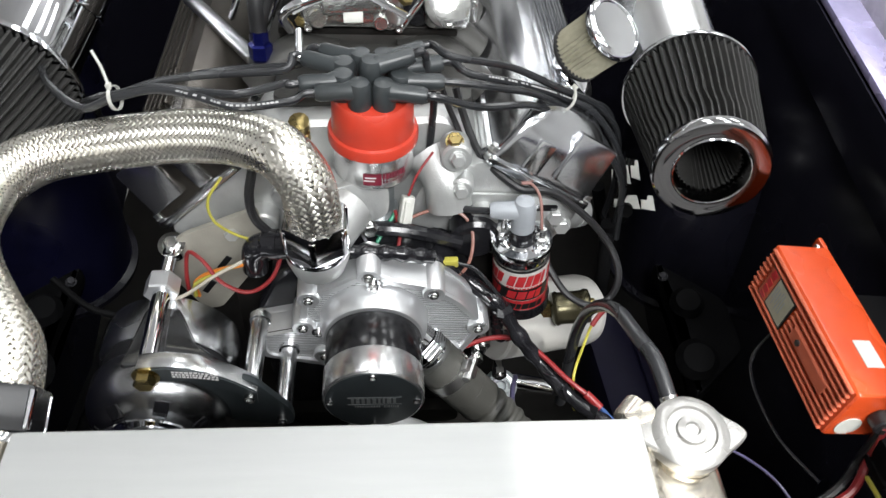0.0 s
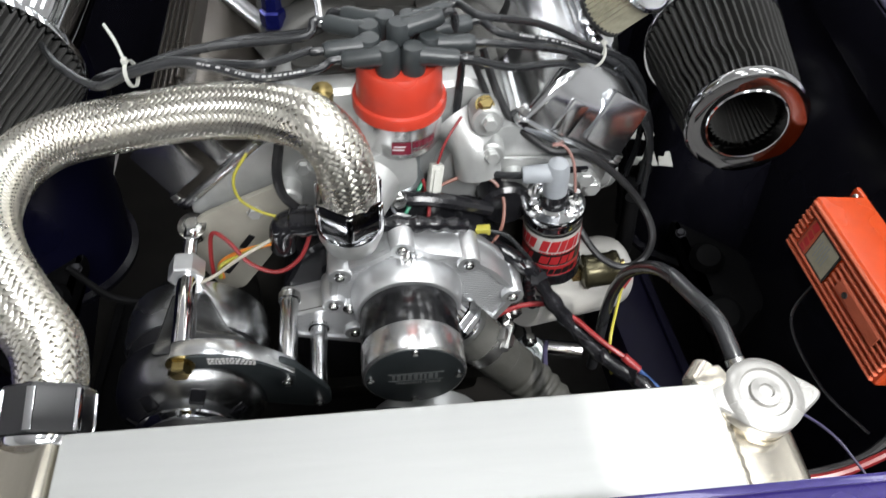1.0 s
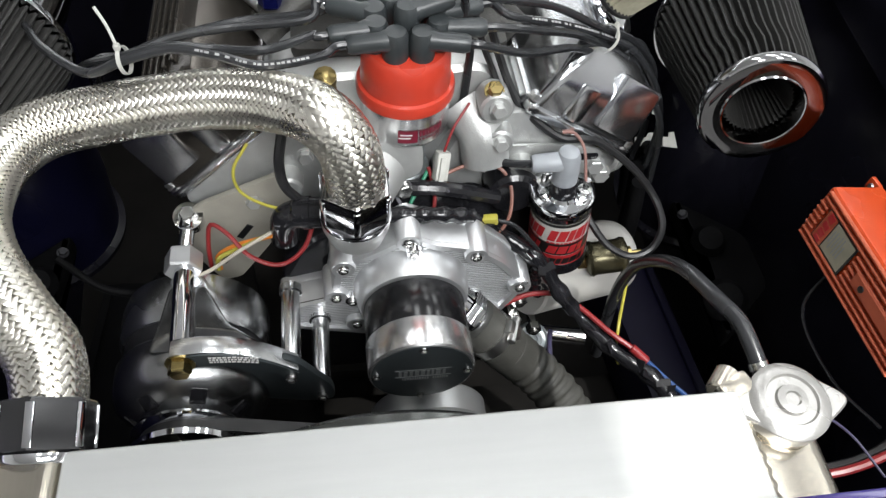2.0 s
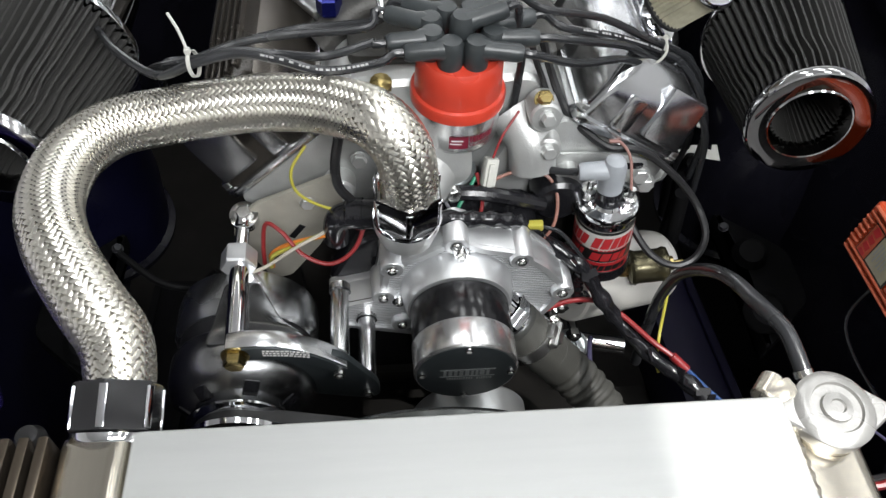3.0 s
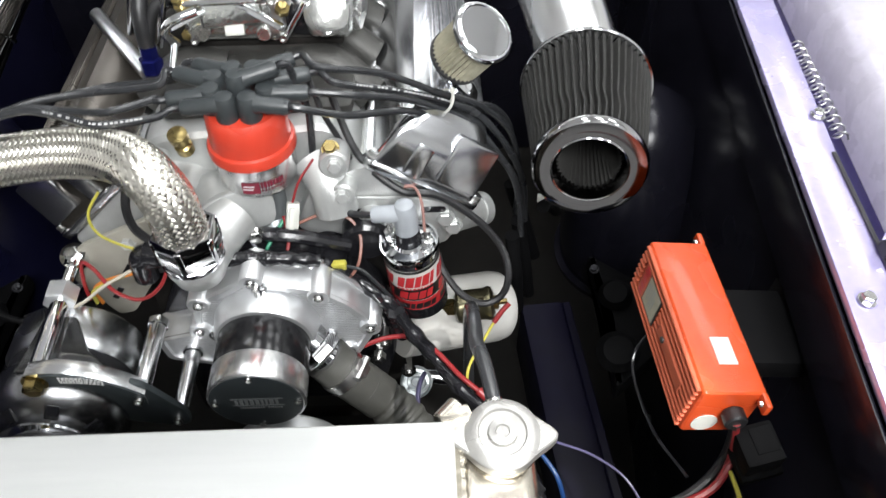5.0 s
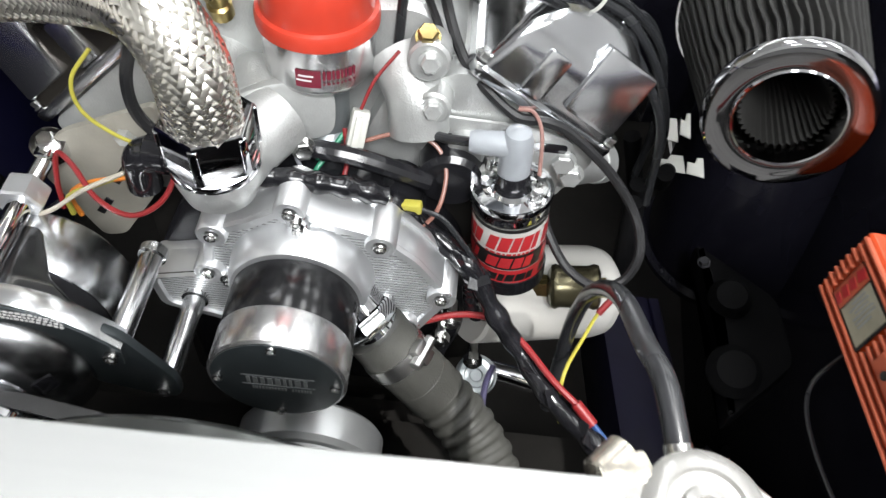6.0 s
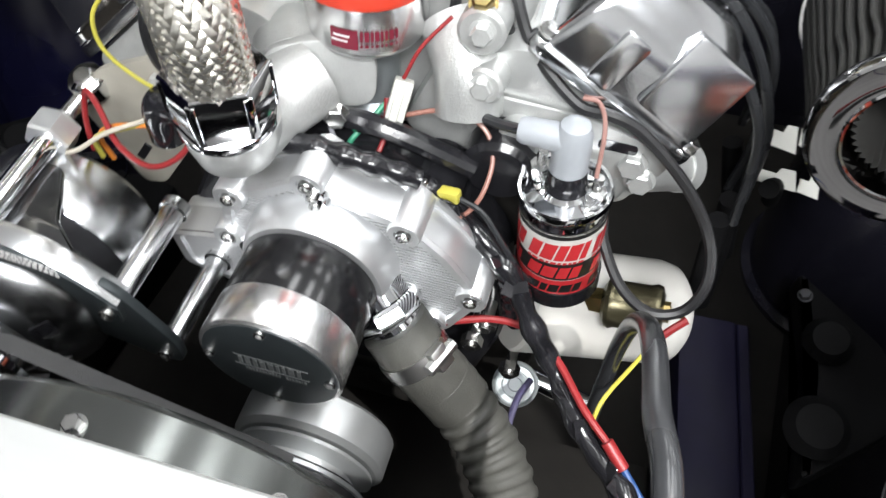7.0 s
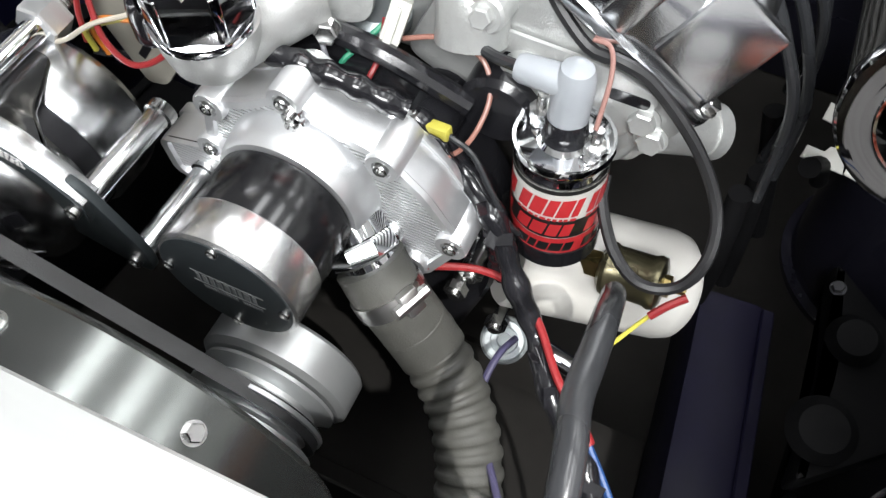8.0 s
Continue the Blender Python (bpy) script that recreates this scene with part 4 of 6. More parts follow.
stub = part("bypass_connector", merge(rod((-0.062, 0.012, 0.806), (-0.090, 0.016, 0.803), 0.0125), lathe([(0.0135, 0), (0.0135, 0.006), (0, 0.006)], axis((-0.076, 0.014, 0.8045), (-1, 0.1, -0.1)), 20), tube([(-0.086, 0.016, 0.803), (-0.097, 0.016, 0.795), (-0.100, 0.018, 0.77)], 0.0115, 16, 18)), BLACKGLOSS)
tagged(stub, "black rubber bypass hose beside the thermostat housing", "hose")

# ---- distributor ----
DX, DY = 0.005, 0.094
dist = thing("distributor", (DX, DY, 0.75), "distributor with a red-orange cap and bright aluminium body", "distributor")
part("shaft_housing", lathe([(0, 0.0), (0.018, 0.0), (0.0205, 0.004), (0.0205, 0.012), (0.0165, 0.016), (0.0165, 0.050), (0.026, 0.066), (0, 0.066)], axis((DX + 0.002, DY + 0.001, 0.758)), 36), SHAFT, dist)
part("body", lathe([(0, 0), (0.028, 0.0), (0.034, 0.004), (0.0365, 0.009), (0.0368, 0.041), (0, 0.041)], axis((DX, DY, 0.820)), 56), TURNED, dist)
cap = part("cap", lathe([(0, 0), (0.0405, 0.0), (0.0430, 0.002), (0.0432, 0.0095), (0.0420, 0.0120), (0.0392, 0.0130), (0.0386, 0.024), (0.0378, 0.041), (0.0345, 0.0455), (0.022, 0.047), (0, 0.048)], axis((DX, DY, 0.858)) @ Matrix.Diagonal((0.92, 0.92, 1, 1)), 64), CAPRED, dist, "red-orange distributor cap")
dec = []
for a0, a1, z0, z1 in ((-104, -79, 0.8325, 0.8455),):
    v, f = [], []
    for k in range(15):
        a = math.radians(a0 + (a1 - a0) * k / 14)
        v += [(DX + 0.0371 * math.cos(a), DY + 0.0371 * math.sin(a), z0), (DX + 0.0371 * math.cos(a), DY + 0.0371 * math.sin(a), z1)]
    f = [(2 * k, 2 * k + 2, 2 * k + 3, 2 * k + 1) for k in range(14)]
    decal = part("decal", (v, f), MAROON, dist, "maroon decal with pale marks")


def arc_bar(a0, a1, z0, z1, r, cx, cy, n=4):
    v = []
    for k in range(n + 1):
        a = math.radians(a0 + (a1 - a0) * k / n)
        v += [(cx + r * math.cos(a), cy + r * math.sin(a), z0), (cx + r * math.cos(a), cy + r * math.sin(a), z1)]
    return v, [(2 * k, 2 * k + 2, 2 * k + 3, 2 * k + 1) for k in range(n)]


random.seed(8)
bars = [arc_bar(-103, -88, 0.8372, 0.8386, 0.0373, DX, DY), arc_bar(-101, -86, 0.8405, 0.8420, 0.0373, DX, DY)]
part("decal_marks", join(*bars), LABELWHITE, decal)
bars, a = [], -77
while a < -42:
    wd = random.uniform(2.2, 4.2)
    bars.append(arc_bar(a, a + wd, 0.8385, 0.8450, 0.0372, DX, DY, 2))
    bars.append(arc_bar(a, a + wd * 0.8, 0.8345, 0.8362, 0.0372, DX, DY, 1))
    a += wd + 1.3
part("body_print", join(*bars), MAROON, dist, "maroon printed bars")
TOWERS = []
for k in range(8):
    a = math.radians(22.5 + 45 * k)
    TOWERS.append((DX + 0.0255 * math.cos(a), DY + 0.004 + 0.0235 * math.sin(a)))
TOWERS.append((DX, DY))
for tx, ty in TOWERS:
    part("tower", lathe([(0.0095, 0), (0.0085, 0.012), (0.0075, 0.016), (0, 0.016)], axis((tx, ty, 0.900)), 18), CAPRED, cap)

con = thing("wiring_connector", (0.033, 0.062, 0.80), "cream-white plastic wiring connector hanging from the distributor", "connector")
part("shell", block(pose(0.034, 0.064, 0.797, -25, 14, 10), 0.012, 0.010, 0.026, 0.002), NYLON, con)
part("rib", block(pose(0.034, 0.0575, 0.797, -25, 14, 10), 0.005, 0.003, 0.024, 0.001), NYLON, con)

# ---- plug leads ----
lead_group = "spark plug leads"


def lead(tower, way, points, group=lead_group, tip=None):
    """A plug lead: a right-angle boot on its tower and the cable from it."""
    tx, ty = TOWERS[tower]
    w = Vector((way[0], way[1], way[2])).normalized()
    top = Vector((tx, ty, 0.919 + (0.010 if tower == 8 else 0)))
    ob = thing("spark_plug_lead", (tx, ty, 0.895), "charcoal silicone spark plug lead with a moulded boot", "ignition lead", group)
    part("boot", merge(lathe([(0, -0.022), (0.0092, -0.020), (0.0100, -0.012), (0.0098, 0.004), (0.0078, 0.008), (0, 0.009)], axis(top), 18),
                       lathe([(0, -0.004), (0.0082, -0.002), (0.0085, 0.008), (0.0072, 0.012), (0.0073, 0.032), (0.0056, 0.036), (0, 0.036)], axis(top, w), 18)), BOOTDARK, ob, "right-angle rubber boot")
    pts = [top + w * 0.030, top + w * 0.044] + [Vector(p) for p in points]
    cable = part("cable", tube(pts, 0.0034, 90, 10), LEAD, ob)
    return pts, cable


def cable_marks(pts, s0, s1, cable, up=(0, -0.6, 0.8)):
    """Short pale print along a lead."""
    path, length = smooth_path(pts, 400)
    random.seed(int(s0 * 1000))
    i, quads = int(s0 * 400), []
    upv = Vector(up).normalized()
    v, f = [], []
    while i < s1 * 400:
        step = random.choice((2, 3, 3, 4))
        for j in range(i, min(i + step, 399)):
            d = (path[j + 1] - path[j]).normalized()
            n = (upv - d * upv.dot(d)).normalized()
            t = d.cross(n)
            b = len(v)
            v += [path[j] + n * 0.0036 - t * 0.0008, path[j + 1] + n * 0.0036 - t * 0.0008, path[j + 1] + n * 0.0036 + t * 0.0008, path[j] + n * 0.0036 + t * 0.0008]
            f.append((b, b + 1, b + 2, b + 3))
        i += step + random.choice((1, 1, 2, 5))
    part("print", (v, f), PALEPRINT, cable, "pale worn print")


p, c = lead(7, (1, -0.05, 0.02), [(0.105, 0.092, 0.912), (0.145, 0.110, 0.893), (0.178, 0.126, 0.867), (0.206, 0.128, 0.848), (0.232, 0.122, 0.815), (0.252, 0.118, 0.775), (0.262, 0.118, 0.70)])
p, c = lead(0, (0.95, 0.1, 0.1), [(0.087, 0.102, 0.918), (0.135, 0.116, 0.898), (0.183, 0.134, 0.870), (0.214, 0.138, 0.85), (0.242, 0.135, 0.812), (0.262, 0.14, 0.76), (0.27, 0.15, 0.69)])
cable_marks(p, 0.14, 0.42, c)
p, c = lead(1, (0.9, 0.3, 0.15), [(0.072, 0.112, 0.928), (0.125, 0.128, 0.908), (0.174, 0.136, 0.880), (0.216, 0.150, 0.852), (0.248, 0.158, 0.81), (0.262, 0.165, 0.74), (0.262, 0.17, 0.68)])
p, c = lead(6, (0.97, -0.2, 0.0), [(0.095, 0.078, 0.902), (0.14, 0.100, 0.888), (0.176, 0.124, 0.862), (0.222, 0.16, 0.845), (0.25, 0.18, 0.80), (0.258, 0.20, 0.72)])
p, c = lead(5, (-1, -0.12, 0.0), [(-0.060, 0.062, 0.918), (-0.098, 0.044, 0.926), (-0.130, 0.052, 0.930), (-0.160, 0.060, 0.930), (-0.192, 0.057, 0.924), (-0.222, 0.064, 0.909), (-0.262, 0.108, 0.898), (-0.29, 0.16, 0.88)])
cable_marks(p, 0.12, 0.36, c)
p, c = lead(4, (-0.95, -0.2, 0.05), [(-0.065, 0.082, 0.921), (-0.098, 0.066, 0.922), (-0.132, 0.069, 0.922), (-0.165, 0.068, 0.926), (-0.195, 0.066, 0.920), (-0.225, 0.085, 0.90), (-0.25, 0.13, 0.86)])
p, c = lead(3, (-0.9, 0.25, 0.1), [(-0.068, 0.105, 0.918), (-0.126, 0.102, 0.915), (-0.164, 0.088, 0.918), (-0.19, 0.075, 0.916), (-0.222, 0.09, 0.895), (-0.245, 0.14, 0.84)])
p, c = lead(2, (-0.9, 0.3, 0.05), [(-0.06, 0.128, 0.908), (-0.12, 0.126, 0.903), (-0.165, 0.102, 0.908), (-0.195, 0.078, 0.912), (-0.225, 0.10, 0.89), (-0.25, 0.15, 0.82)])
p, c = lead(8, (0.85, 0.15, 0.2), [(0.052, 0.106, 0.912), (0.0575, 0.106, 0.888), (0.057, 0.104, 0.860), (0.0555, 0.101, 0.830), (0.057, 0.0985, 0.806), (0.0635, 0.089, 0.791), (0.0750, 0.0722, 0.795), (0.092, 0.060, 0.800), (0.112, 0.0525, 0.8055)])


def zip_tie(at, way, r, tail, name="cable_tie"):
    z = thing(name, at, "white nylon cable tie round the plug leads", "cable tie", "cable ties")
    m = axis(at, way)
    part("loop", lathe([(r, -0.0014), (r + 0.0008, -0.0014), (r + 0.0008, 0.0014), (r, 0.0014)], m, 28, close=True), NYLON, z)
    hd = Vector(at) + (m.to_3x3() @ Vector((0, r + 0.002, 0)))
    part("lock", block(axis(hd, way), 0.0045, 0.0045, 0.004, 0.001), NYLON, z)
    if tail:
        part("tail", tube([hd, hd.lerp(Vector(tail), 0.5) + Vector((0.001, 0, 0.001)), tail], 0.0012, 16, 6), NYLON, z)


zip_tie((0.180, 0.132, 0.872), (0.7, 0.25, -0.6), 0.0115, (0.186, 0.126, 0.876))
zip_tie((-0.192, 0.060, 0.922), (-1, 0.1, -0.2), 0.0090, (-0.206, 0.078, 0.952))

# ---- coil ----
CA = Vector((0.1425, 0.0500, 0.7700))
CB = Vector((0.1505, 0.0490, 0.6860))
cm = axis(CB, CA - CB)
CL = (CA - CB).length
coil = thing("ignition_coil", CB, "chrome canister ignition coil with red, black and white wrap", "ignition coil")
part("can", lathe([(0, 0), (0.022, 0), (0.0262, 0.003), (0.0268, 0.008), (0.0268, CL - 0.020), (0.0262, CL - 0.018), (0.0268, CL - 0.016), (0.0268, CL - 0.008), (0.0285, CL - 0.004), (0.0292, CL - 0.001), (0.0285, CL + 0.002), (0.0265, CL + 0.0015), (0.0245, CL - 0.003), (0.0150, CL - 0.001), (0.012, CL + 0.003), (0, CL + 0.003)], cm, 56), CHROME, coil)


def wrap(a0, a1, h0, h1, lift, mat, name, label="", parent=None, n=24, slant=0.0):
    v = []
    for k in range(n + 1):
        a = math.radians(a0 + (a1 - a0) * k / n)
        for h in (h0, h1):
            b = a + slant * (h - h0)
            v.append(cm @ Vector(((0.0268 + lift) * math.cos(b), (0.0268 + lift) * math.sin(b), h)))
    return part(name, (v, [(2 * k, 2 * k + 2, 2 * k + 3, 2 * k + 1) for k in range(n)]), mat, parent or coil, label)


tint = wrap(0, 360, 0.006, CL - 0.014, 0.0003, WHITEPAINT, "wrap_label", "printed wrap", n=56)
wrap(0, 360, 0.006, 0.0270, 0.0006, LABELRED, "red_band", parent=tint, n=56)
wrap(0, 360, 0.0275, 0.0440, 0.0006, LABELBLACK, "black_band", parent=tint, n=56)
wrap(0, 360, CL - 0.0175, CL - 0.0140, 0.0006, LABELBLACK, "thin_stripe", parent=tint, n=56)
random.seed(12)
for a0 in (150, 240, 330, 60):
    for h0, h1, mat, lift in ((0.0475, 0.0625, LABELRED, 0.0008), (0.0300, 0.0410, LABELRED, 0.0010), (0.0440, 0.0462, LABELRED, 0.0010), (0.0150, 0.0230, LABELBLACK, 0.0010), (0.0090, 0.0120, LABELWHITE, 0.0010)):
        a = a0
        while a < a0 + 72:
            wd = random.uniform(9, 19) if h1 - h0 > 0.006 else random.uniform(3, 9)
            wrap(a, a + wd, h0, h1, lift, mat, "print_block", parent=tint, n=4, slant=9.0)
            a += wd + random.uniform(1.5, 3.0)
tower_base = CA + Vector((0, 0, 0.002))
part("tower", lathe([(0.0130, 0), (0.0115, 0.012), (0.0105, 0.014), (0, 0.014)], axis(tower_base, CA - CB), 28), BLACKGLOSS, coil, "black coil tower")
for dx, dy in ((-0.0175, 0.006), (0.0175, -0.005)):
    st = part("terminal", lathe([(0, -0.004), (0.0050, -0.003), (0.0050, 0.003), (0.0065, 0.004), (0.0065, 0.008), (0.003, 0.009), (0.003, 0.019), (0, 0.019)], axis(CA + Vector((dx, dy, 0.001)), (0, 0, 1)), 8), STEEL, coil, "threaded terminal stud")
boot = thing("coil_boot", (0.140, 0.052, 0.79), "grey silicone right-angle boot on the coil tower", "ignition boot")
part("upright", lathe([(0, 0), (0.0102, 0), (0.0112, 0.003), (0.0112, 0.024), (0.0106, 0.034), (0.0085, 0.040), (0.004, 0.0425), (0, 0.043)], axis((0.1415, 0.051, 0.779), (-0.04, 0.02, 1)), 28), BOOTGREY, boot)
part("sidearm", lathe([(0, 0), (0.0084, 0), (0.0088, 0.006), (0.0080, 0.030), (0.0066, 0.033), (0, 0.033)], axis((0.142, 0.051, 0.8085), (-0.97, 0.03, -0.06)), 24), BOOTGREY, boot)
bracket = thing("coil_bracket", (0.12, 0.07, 0.77), "slotted pale metal coil mounting bracket", "bracket")
part("strap", slab(rounded([(0.070, 0.772), (0.090, 0.762), (0.115, 0.758), (0.170, 0.752), (0.185, 0.790), (0.150, 0.80), (0.085, 0.802)], 0.008), -0.082, -0.079, FRONT, 0.001), CAST, bracket)
for sx in (0.105, 0.167):
    part("slot", slab(rounded(sheet(sx - 0.012, 0.780, sx + 0.012, 0.788), 0.004), -0.0788, -0.0784, FRONT, 0), BLACKGLOSS, bracket)
part("clamp_ring", lathe([(0.0275, -0.007), (0.0285, -0.007), (0.0285, 0.007), (0.0275, 0.007)], axis(CB + Vector((0, 0, 0.006)), CA - CB), 40, close=True), BLACKGLOSS, bracket)
for bx, bz in ((0.178, 0.772), (0.186, 0.760)):
    shared("bolt", HEXCAST, axis((bx, 0.079, bz), (0, -1, 0.1)) @ Matrix.Diagonal((1.3, 1.3, 1, 1)), bracket)
head_pipe = part("water_outlet", merge(rod((0.150, 0.085, 0.752), (0.218, 0.140, 0.720), 0.0165), lathe([(0.0215, 0), (0.0215, 0.008), (0.0, 0.009)], axis((0.165, 0.097, 0.745), (0.75, 0.6, -0.35)), 28), lathe([(0.0, 0), (0.0180, 0), (0.0185, 0.01), (0.012, 0.016), (0, 0.016)], axis((0.214, 0.137, 0.722), (0.75, 0.6, -0.35)), 28)), CAST)
tagged(head_pipe, "pale cast pipe stub on the cylinder head", "pipe stub")

# ---- oil filter and senders ----
oil = thing("oil_filter", (0.2, 0.07, 0.59), "white painted oil filter canister on the engine block", "oil filter")
OA, OB = Vector((0.125, 0.055, 0.637)), Vector((0.246, 0.100, 0.601))
om = axis(OA, OB - OA)
OL = (OB - OA).length
part("canister", lathe([(0, 0), (0.039, 0), (0.0412, 0.003), (0.0412, OL - 0.016), (0.039, OL - 0.006), (0.034, OL - 0.001), (0.025, OL), (0, OL)], om, 56), WHITEPAINT, oil)
random.seed(21)
tv, tf = [], []
for row in range(7):
    h = 0.034 + row * 0.006
    a = -120 + random.uniform(0, 10)
    hgt = 0.0045 if row == 4 else 0.0018
    while a < -50:
        wd = random.uniform(1.0, 3.5)
        b = len(tv)
        for aa in (a, a + wd):
            for hh in (h, h + hgt):
                tv.append(om @ Vector((0.0415 * math.cos(math.radians(aa)), 0.0415 * math.sin(math.radians(aa)), hh)))
        tf.append((b, b + 2, b + 3, b + 1))
        a += wd + random.uniform(0.7, 2.5)
part("print", (tv, tf), LABELBLACK, oil, "rows of fine dark print")
snd = thing("pressure_sender", (0.21, 0.053, 0.665), "olive zinc-plated oil pressure sender with a brass terminal", "sender")
sm = axis((0.188, 0.055, 0.658), (1, -0.06, 0.22))
part("body", lathe([(0, 0), (0.012, 0), (0.0175, 0.003), (0.0185, 0.006), (0.0170, 0.009), (0.0170, 0.032), (0.0185, 0.036), (0.0175, 0.040), (0.012, 0.042), (0, 0.042)], sm, 40), OLIVE, snd)
part("terminal", lathe([(0, 0.040), (0.0075, 0.040), (0.0075, 0.046), (0.003, 0.047), (0.003, 0.056), (0, 0.056)], sm, 8), BRASS, snd)
part("fitting", rod((0.165, 0.057, 0.652), (0.190, 0.055, 0.658), 0.010, 6), BRASS, snd)

reg = thing("filler_cap", (0.142, 0.03, 0.56), "pale round cap with concentric rings low on the block", "cap")
rm = axis((0.142, 0.032, 0.548), (0.0, -0.55, 0.85))
part("body", lathe([(0, 0), (0.0165, 0), (0.0185, 0.003), (0.0185, 0.012), (0.0165, 0.014), (0.0150, 0.0125), (0.0110, 0.0125), (0.0100, 0.014), (0.0060, 0.014), (0.005, 0.012), (0, 0.012)], rm, 40), SHAFT, reg)
part("stem", rod((0.142, 0.045, 0.53), (0.142, 0.032, 0.550), 0.009), STEEL, reg)
part("pipe", rod((0.150, 0.04, 0.548), (0.205, 0.03, 0.545), 0.0095), CHROME, reg, "short chrome pipe")
for bx, by, bz in ((0.112, 0.02, 0.655), (0.105, 0.012, 0.64), (0.135, 0.02, 0.60)):
    st = part("stud", merge(rod((bx, by + 0.02, bz), (bx, by - 0.012, bz), 0.0045), lathe([(0, 0), (0.008, 0), (0.008, 0.007), (0, 0.008)], axis((bx, by - 0.002, bz), (0, -1, 0)), 6)), STEEL)
    tagged(st, "zinc stud and nut on the engine block", "bolt", "block studs")

# ---- ignition box on the fender panel ----
A0 = Vector((0.3564, 0.0031, 0.8135))
U = Vector((0.035, -0.999, 0.0204)).normalized()
V = Vector((-0.13, -0.025, -0.991))
V = (V - U * V.dot(U)).normalized()
Wd = U.cross(V) * -1
if Wd.x < 0:
    Wd = -Wd
BLn, BV, BW = 0.157, 0.055, 0.052
bmx = Matrix((( U.x, V.x, Wd.x, A0.x), (U.y, V.y, Wd.y, A0.y), (U.z, V.z, Wd.z, A0.z), (0, 0, 0, 1)))
ign = thing("ignition_box", A0, "orange ribbed electronic ignition control box with a worn label", "ignition box")
bodybox = part("case", block(bmx @ pose(BLn / 2, BV / 2, BW / 2), BLn, BV, BW, 0.004, 3), BOXORANGE, ign)
nr = 9
for k in range(nr):
    y = BV * (0.06 + 0.88 * k / (nr - 1))
    lo, hi = (0.004, BLn - 0.004)
    if 0.16 < k / (nr - 1) < 0.84:
        lo = 0.064
    part("rib", block(bmx @ pose((lo + hi) / 2, y, -0.0012), hi - lo, 0.0026, 0.004, 0.0008, 1), BOXFACE, ign)
    if lo > 0.03:
        part("rib", block(bmx @ pose(0.008, y, -0.0012), 0.011, 0.0026, 0.004, 0.0008, 1), BOXFACE, ign)
lab = part("label_plate", block(bmx @ pose(0.0385, BV * 0.5, -0.0012), 0.046, BV * 0.62, 0.0014, 0.0006, 1), LABELBLACK, ign, "black-edged maker's plate")
part("plate_header", block(bmx @ pose(0.0235, BV * 0.5, -0.0021), 0.013, BV * 0.56, 0.0004, 0), BOXFACE, lab, "faded header band")
part("plate_field", block(bmx @ pose(0.0455, BV * 0.5, -0.0020), 0.028, BV * 0.52, 0.0006, 0), PLATE, lab, "greenish plate field")
for ky, kw in ((0.30, 0.13), (0.46, 0.10), (0.60, 0.10), (0.73, 0.08)):
    part("title_mark", block(bmx @ pose(0.0235, BV * ky, -0.0025, 0, 0, 12), 0.0075, BV * kw, 0.0005, 0), LABELRED, lab, "red title mark")
random.seed(31)
mk = [block(bmx @ pose(0.0345 + 0.0032 * r, BV * (0.5 + random.uniform(-0.04, 0.04)), -0.0024), 0.0010, BV * random.uniform(0.22, 0.40), 0.0003, 0) for r in range(6)]
part("plate_marks", merge(*mk), SHAFT, lab, "lines of small worn print")
part("second_plate", block(bmx @ pose(0.105, BV * 0.5, -0.0030), 0.060, BV * 0.22, 0.0016, 0.0006, 1), BOXFACE, ign)
part("plate_screw", lathe([(0, 0), (0.003, 0), (0.0028, 0.001), (0, 0.0012)], bmx @ pose(0.088, BV * 0.5, -0.0038, 180, 0, 0), 14), LABELBLACK, ign)
part("sticker", block(bmx @ pose(0.118, -0.0004, BW * 0.55), 0.026, 0.0008, 0.016, 0.0003, 1), NYLON, ign, "white serial sticker")
part("round_sticker", lathe([(0, 0), (0.0105, 0), (0.0105, 0.0006), (0, 0.0006)], bmx @ Matrix.Translation((BLn + 0.0002, BV * 0.74, BW * 0.30)) @ pose(0, 0, 0, 0, 90, 0), 28), NYLON, ign, "round white sticker")
for yy, zz in ((0.006, BW - 0.003), (BV - 0.006, BW - 0.003)):
    for xx in (-0.005, BLn + 0.005):
        tab_ = part("mount_ear", block(bmx @ pose(xx, yy, zz), 0.014, 0.012, 0.005, 0.002), BOXORANGE, ign)
        part("screw", lathe([(0, 0), (0.003, 0), (0.0025, 0.002), (0, 0.002)], bmx @ pose(xx, yy, zz - 0.0026, 180, 0, 0), 10), STEEL, tab_)
part("cable_grommet", rod(bmx @ Vector((BLn, BV * 0.45, BW * 0.62)), bmx @ Vector((BLn + 0.012, BV * 0.45, BW * 0.62)), 0.009), RUBBER, ign)
hang = part("box_bracket", block(bmx @ pose(BLn / 2, BV / 2, BW + 0.032), BLn * 0.5, BV * 0.4, 0.062, 0.004), SHADE)
part("foot", block(bmx @ pose(BLn / 2, BV / 2, BW + 0.062), BLn * 0.62, BV * 0.6, 0.003, 0.001, 1), SHADE, hang)
tagged(hang, "black bracket holding the ignition box to the fender panel", "bracket")

relay = thing("relay", (0.415, -0.175, 0.76), "black square relay with a grey faced top", "relay")
part("case", block(pose(0.412, -0.172, 0.762, 10, -12, 8), 0.030, 0.032, 0.030, 0.003), SHADE, relay)
part("face", block(pose(0.412, -0.172, 0.762, 10, -12, 8) @ pose(0.004, 0.002, 0.0155), 0.017, 0.021, 0.001, 0.0003, 1), SHADE, relay)
part("base", block(pose(0.416, -0.170, 0.742, 10, -12, 8), 0.034, 0.036, 0.012, 0.003), SHADE, relay)

